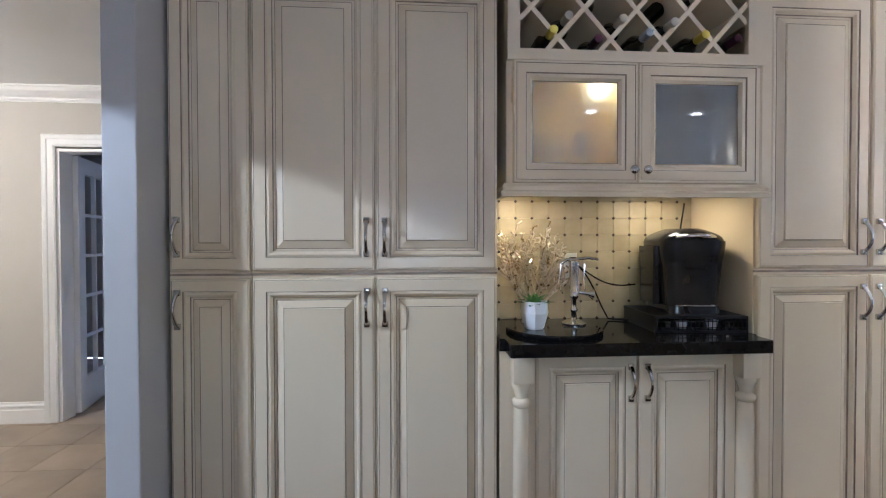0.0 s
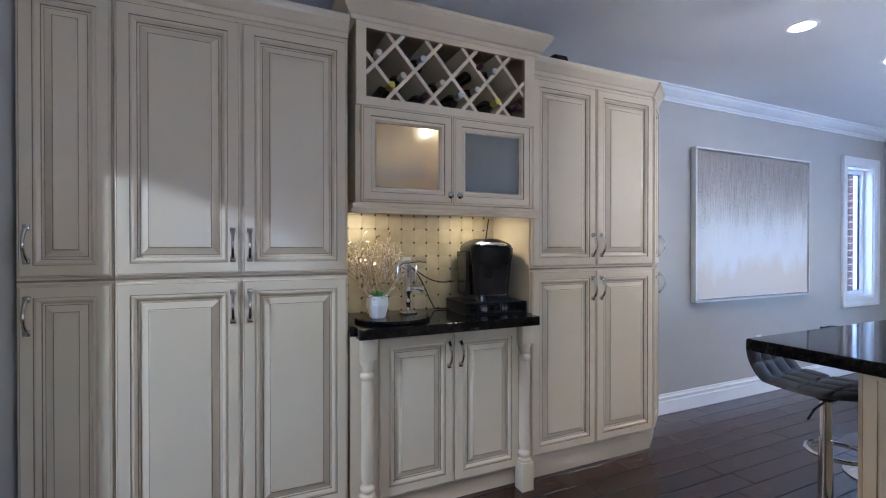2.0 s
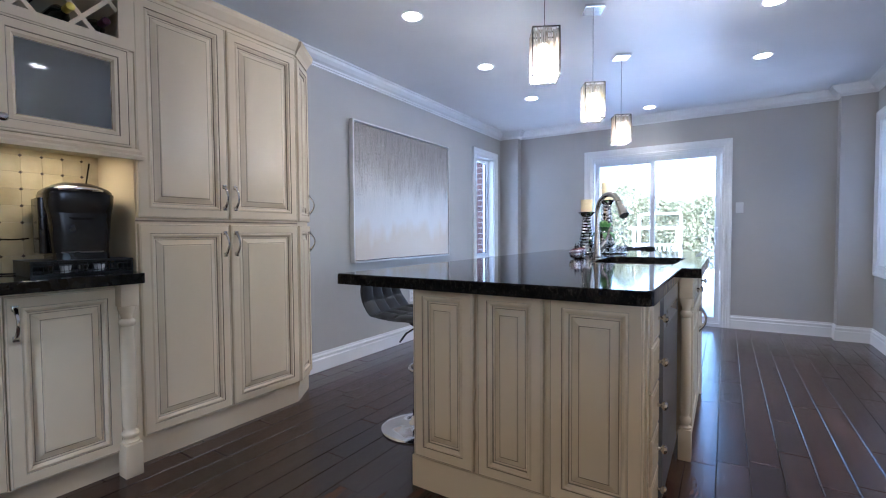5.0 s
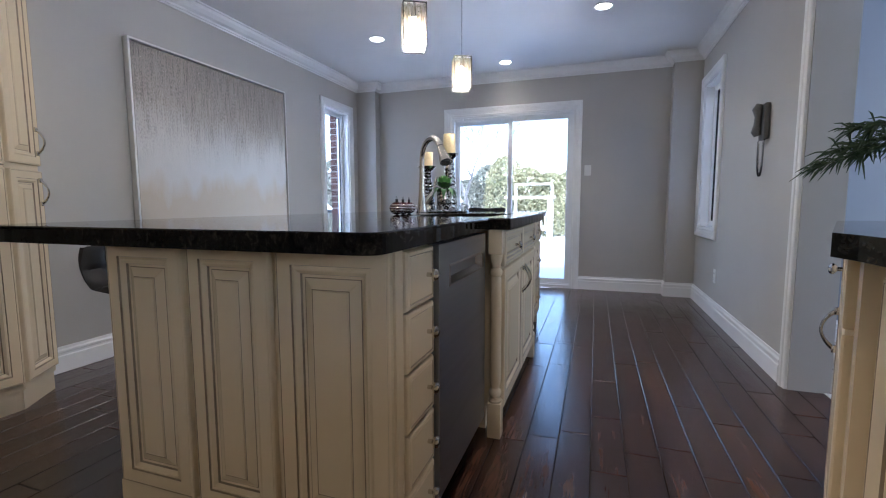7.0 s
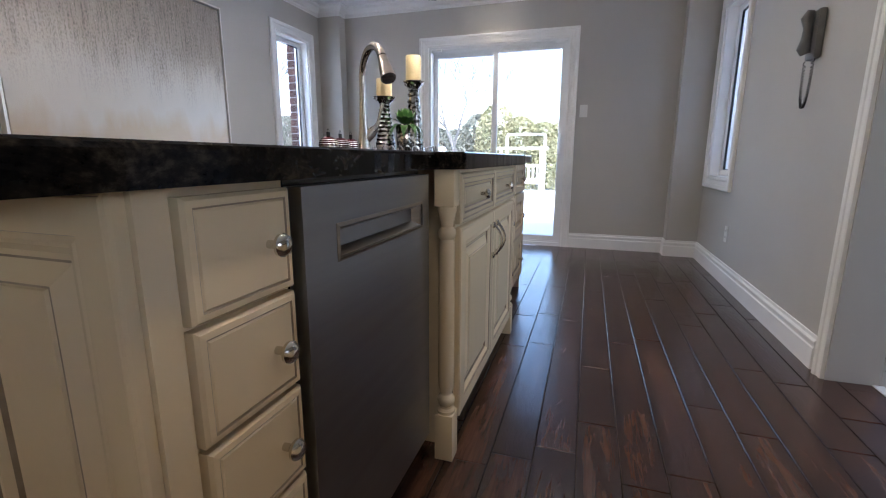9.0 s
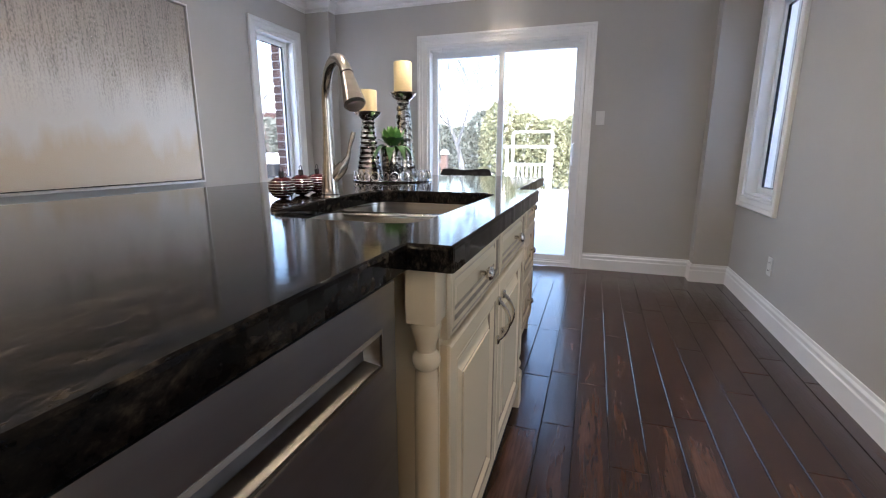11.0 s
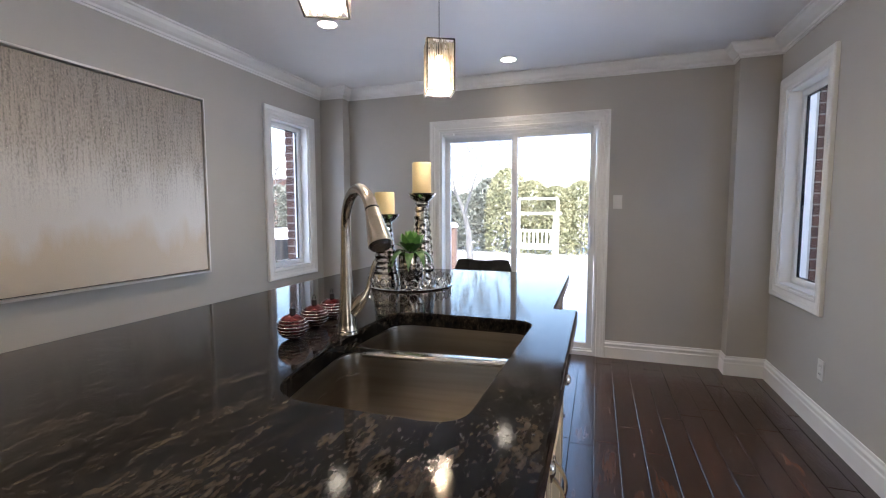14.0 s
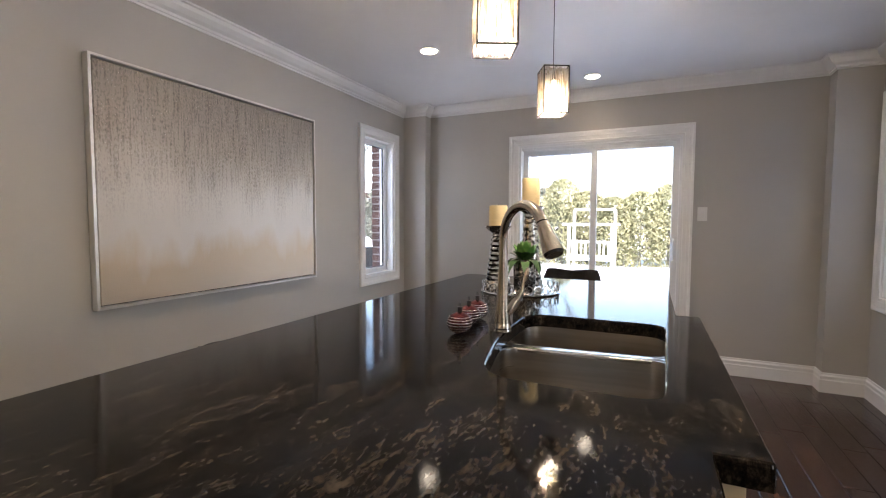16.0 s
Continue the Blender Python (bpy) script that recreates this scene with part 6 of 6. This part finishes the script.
for i in range(3):
    for j in range(5):
        g = part("pane", boxes(((0.10 + cw * i + 0.011, -0.003, 0.24 + chh * j + 0.011), (0.10 + cw * (i + 1) - 0.011, 0.003, 0.24 + chh * (j + 1) - 0.011))), GLASS, hd_)
        g.visible_shadow = False
part("door_handle", tube([(DWD - 0.05, -0.018, 0.97), (DWD - 0.05, -0.06, 0.97), (DWD - 0.16, -0.062, 0.97)], 0.009, 8), NICKEL, hd_, smooth=True)

# ---- outdoors ----
GZ = -0.35
bm = bmesh.new()
gx = [-300, -60, -12] + [-3.4] + [7.96 + 0.6 * i for i in range(44)] + [45, 80, 300]
gy = [-300, -60] + [-20 + 1.0 * i for i in range(41)] + [60, 300]
V = {}
for i, x in enumerate(gx):
    for j, y in enumerate(gy):
        inside = x > 8.5
        z = GZ + (0.05 * noise.noise((x * 0.35, y * 0.35, 0)) + 0.02 * noise.noise((x * 1.5, y * 1.5, 3)) if inside else 0)
        V[i, j] = bm.verts.new((x, y, z))
for i in range(len(gx) - 1):
    for j in range(len(gy) - 1):
        bm.faces.new((V[i, j], V[i + 1, j], V[i + 1, j + 1], V[i, j + 1]))
structure("ground", bm, SNOW, "snow covered garden", smooth=True)
structure("deck", boxes(((7.96, -2.6, GZ - 0.1), (11.2, 2.0, -0.06))), SNOW, "snow covered wooden deck")

# deck railing
rail = thing("deck_railing", pose(10.9, 0.0, -0.06), "brown deck railing with a snow-capped post", "railing")
for y in (1.95, 1.05):
    p = part("post", boxes(((-0.05, y - 0.05, 0.0), (0.05, y + 0.05, 1.08)), bevel=0.006), BROWNRAIL, rail)
    part("snow_cap", lathe([(0.075, 1.08), (0.08, 1.10), (0.06, 1.14), (0.02, 1.165)], 14, centre=(0, y, 0)), SNOW, p, "cap of snow", smooth=True)
part("rail", boxes(((-0.03, 1.10, 0.88), (0.03, 1.90, 0.94))), BROWNRAIL, rail)
part("rail", boxes(((-0.03, 1.10, 0.10), (0.03, 1.90, 0.15))), BROWNRAIL, rail)
for k in range(6):
    part("baluster", boxes(((-0.018, 1.19 + 0.125 * k, 0.15), (0.018, 1.225 + 0.125 * k, 0.88))), BROWNRAIL, rail)

# white garden bench frame
wb = thing("garden_swing", pose(19.5, 0.86, GZ), "white wooden garden swing frame dusted with snow", "garden swing")
for x in (0, 1.2):
    for y in (-0.72, 0.72):
        part("post", boxes(((x - 0.05, y - 0.05, 0), (x + 0.05, y + 0.05, 1.55 + (0.55 if x else 0)))), DECKPAINT, wb)
part("top_rail", boxes(((-0.06, -0.95, 1.55), (0.06, 0.95, 1.64))), DECKPAINT, wb)
part("top_rail", boxes(((1.14, -0.72, 2.10), (1.26, 0.72, 2.18))), DECKPAINT, wb)
part("rail", boxes(((-0.04, -0.72, 0.95), (0.04, 0.72, 1.03))), DECKPAINT, wb)
part("rail", boxes(((-0.04, -0.72, 0.45), (0.04, 0.72, 0.53))), DECKPAINT, wb)
for k in range(9):
    part("slat", boxes(((-0.02, -0.60 + 0.15 * k - 0.03, 0.53), (0.02, -0.60 + 0.15 * k + 0.03, 0.95))), DECKPAINT, wb)
part("seat", boxes(((-0.5, -0.72, 0.38), (0.0, 0.72, 0.45))), SNOW, wb, "snow on the seat")


# bare tree
def tree(name, m, height, spread, seed, label):
    rt = random.Random(seed)
    e = thing(name, m, label, "tree")
    segs = []

    def limb(p, d, L, r, depth):
        pts, rad = [p], [r]
        for k in range(4):
            d = (d + Vector((rt.uniform(-1, 1), rt.uniform(-1, 1), rt.uniform(-0.3, 0.6))) * 0.16).normalized()
            p = p + d * L / 4
            pts.append(p)
            rad.append(r * (1 - 0.16 * (k + 1)))
        segs.append((pts, rad, depth))
        if depth:
            for k in range(4 if depth > 1 else 5):
                i = rt.choice((2, 3, 4, 4))
                s = (d + Vector((rt.uniform(-1, 1), rt.uniform(-1, 1), rt.uniform(-0.15, 0.7))) * spread).normalized()
                limb(pts[i], s, L * rt.uniform(0.6, 0.85), max(0.012, rad[i] * 0.70), depth - 1)
    limb(Vector((0, 0, -0.1)), Vector((0, 0, 1)), height * 0.30, height * 0.0165, 4)
    trunk, crown = bmesh.new(), bmesh.new()
    for pts, rad, depth in segs:
        tube(pts, rad, 8 if depth >= 3 else 4, trunk if depth >= 3 else crown)
    part("trunk", trunk, BARK, e, smooth=True)
    part("crown", crown, BARK, e, "bare frosted twigs")
    return e


tree("tree", pose(17.0, 2.46, GZ), 7.6, 0.80, 3, "bare garden tree with frosted twigs standing in snow")
tree("tree", pose(24.5, -4.5, GZ), 9.0, 0.6, 8, "tall bare tree behind the hedge")
tree("tree", pose(26.0, 4.0, GZ), 8.5, 0.6, 14, "tall bare tree behind the hedge")
tree("tree", pose(12.5, 6.6, GZ), 4.4, 0.8, 21, "bare garden tree with frosted twigs standing in snow")


# cedar hedge: clumps of small sprays over an uneven outline
def shrub(name, m, w, d, h, n, material, seed, label):
    rt = random.Random(seed)
    e = thing(name, m, label, "hedge")
    part("trunk", tube([(0, 0, 0), (0, 0, h * 0.7)], [0.06, 0.03], 6), BARK, e)
    verts, faces = [], []
    for k in range(n):
        t = rt.random() ** 0.8
        z = h * t
        rr = (1 - t ** 5) ** 0.5 * (0.7 + 0.4 * rt.random())
        a = rt.uniform(0, 2 * math.pi)
        p = Vector((math.cos(a) * w / 2 * rr, math.sin(a) * d / 2 * rr, z))
        s = rt.uniform(0.05, 0.12)
        u = Vector((rt.uniform(-1, 1), rt.uniform(-1, 1), rt.uniform(0.1, 1.2))).normalized() * s
        v = Vector((rt.uniform(-1, 1), rt.uniform(-1, 1), rt.uniform(-0.4, 0.4))).normalized() * s * 0.45
        b = len(verts)
        verts += [p - u * 0.4, p + v, p + u, p - v]
        faces.append((b, b + 1, b + 2, b + 3))
    me = bpy.data.meshes.new("foliage")
    me.from_pydata([tuple(v) for v in verts], [], faces)
    me.materials.append(material)
    o = new("foliage", me)
    o.parent = e
    return e


hr = random.Random(2)
for k in range(13):
    y = -9.5 + k * 0.98
    shrub("cedar", pose(22.0 + hr.uniform(-0.4, 0.4), y, GZ), 1.9, 1.7, 2.9 + hr.uniform(-0.3, 0.6), 6500, HEDGE, 30 + k, "yellow-green cedar in the garden hedge")
for k in range(12):
    y = 3.1 + k * 1.0
    shrub("cedar", pose(22.5 + hr.uniform(-0.4, 0.4), y, GZ), 2.0, 1.8, 2.9 + hr.uniform(-0.5, 0.7), 6000, HEDGE2, 60 + k, "dark snow-dusted cedar in the garden hedge")

# covered grill outside the narrow window
gr = thing("barbecue_grill", pose(9.28, 3.22, -0.06), "black covered barbecue grill with snow on top", "barbecue grill")
part("cover", rslab(0.75, 0.55, 0.62, 0.40, 0.0, 0.95, 0.08, bulge=0.03), LEATHER, gr, "black weatherproof cover", smooth=True)
part("snow_cap", rslab(0.60, 0.40, 0.40, 0.22, 0.95, 1.10, 0.10), SNOW, gr, "thick cap of snow", smooth=True)
structure("deck_side", boxes(((8.0, 2.0, GZ - 0.1), (11.2, 3.9, -0.06))), SNOW, "snow covered wooden deck")

# neighbour's house
nh = thing("house", pose(38.0, 27.0, GZ), "far red brick house with a snowy roof", "house")
part("wall", boxes(((-4, -4, 0), (4, 4, 4.4))), BRICK, nh)
bm = bmesh.new()
a = [bm.verts.new(p) for p in ((-4.4, -4.4, 4.4), (4.4, -4.4, 4.4), (4.4, 4.4, 4.4), (-4.4, 4.4, 4.4), (-4.4, 0, 6.6), (4.4, 0, 6.6))]
for f in ((0, 1, 5, 4), (2, 3, 4, 5), (0, 4, 3), (1, 2, 5), (3, 2, 1, 0)):
    bm.faces.new([a[i] for i in f])
part("roof", bm, SNOW, nh, "snow covered roof")
for wx in (-2.4, 0.0, 2.4):
    for wz in (0.9, 2.8):
        w = part("window", boxes(((wx - 0.5, -4.06, wz), (wx + 0.5, -4.0, wz + 1.1))), WHITE, nh)
        part("pane", boxes(((wx - 0.42, -4.075, wz + 0.08), (wx + 0.42, -4.06, wz + 1.02))), BLACK, w)

# ---- floor pieces ----
planks = bpy.data.objects["floor"]
PW = 0.127
stock = {}


def plank(length, name="plank"):
    """Hand-scraped plank, eased edges; a few lengths share their meshes."""
    key = round(length / 0.05)
    if key not in stock:
        L = key * 0.05
        bm = bmesh.new()
        e, t = 0.0022, 0.012
        n = 4
        rows = []
        for i in range(n + 1):
            x = e + (L - 0.003 - 2 * e) * i / n
            dz = 0.0006 * math.sin(i * 2.1 + key)
            rows.append([bm.verts.new(p) for p in ((x, 0.0, -t), (x, 0.0, -0.0016 + dz), (x, e, dz), (x, PW / 2, dz - 0.0005), (x, PW - 0.0015 - e, dz), (x, PW - 0.0015, -0.0016 + dz), (x, PW - 0.0015, -t))])
        ends = [[bm.verts.new((0.0 if k == 0 else L - 0.003, v.co.y, min(v.co.z, -0.003))) for v in rows[k]] for k in (0, -1)]
        rows = [ends[0]] + rows + [ends[1]]
        for a, b in zip(rows, rows[1:]):
            for i in range(6):
                bm.faces.new((a[i], b[i], b[i + 1], a[i + 1]))
        ob = link(name, bm, WOOD, planks)
        stock[key] = ob.data
        return ob
    ob = new(name, stock[key])
    ob.parent = planks
    return ob


rng = random.Random(7)
count = 0
rows_y = [-3.05 + PW * i for i in range(int((1.43 + 3.05) / PW) + 1)]
rest = bmesh.new()
for y in rows_y:
    x = 0.515 - rng.uniform(0, 0.6)
    while x < 7.75:
        L = round(rng.choice((0.45, 0.6, 0.75, 0.9, 1.05, 1.2, 1.35)) / 0.05) * 0.05
        x0, x1 = max(x, 0.517), min(x + L, 7.75)
        x += L
        if x1 - x0 < 0.05:
            continue
        whole = abs((x1 - x0) - L) < 1e-6
        if whole and count < 300 and 1.5 < x0 and -2.6 < y < -1.0 or whole and count < 300 and x0 > 2.0 and y > 0.0:
            p = plank(L)
            p.location = (x0, y, 0)
            count += 1
        else:
            box(rest, (x0, y, -0.012), (x1 - 0.002, min(y + PW - 0.0015, 1.43), -0.0002))
r = part("planks", rest, WOOD, planks, "dark hand-scraped walnut planks")
tagged(r, kind="stuff")


def tiles(parent, x0, x1, y0, y1, size):
    me = None
    i = 0
    x = x0
    while x < x1 - 0.02:
        y = y0
        while y < y1 - 0.02:
            w, h = min(size, x1 - x), min(size, y1 - y)
            full = w == size and h == size
            if full and me is not None:
                o = new("tile", me)
                o.parent = parent
            else:
                o = part("tile", boxes(((0, 0, -0.008), (w - 0.004, h - 0.004, 0.0))), TILE, parent)
                if full:
                    me = o.data
            o.location = (x, y, 0)
            y += size
        x += size


tiles(bpy.data.objects["tile_floor_hall"], -2.98, 0.513, -0.6, 4.58, 0.33)
tiles(bpy.data.objects["tile_floor_side_room"], 4.0, 6.24, -5.18, -2.69, 0.33)
structure("threshold", boxes(((4.30, -2.70, -0.006), (5.142, -2.66, 0.004)), bevel=0.002), WHITE)
structure("threshold_hall", boxes(((0.50, -3.05, -0.006), (0.53, 0.83, 0.003))), WOOD)
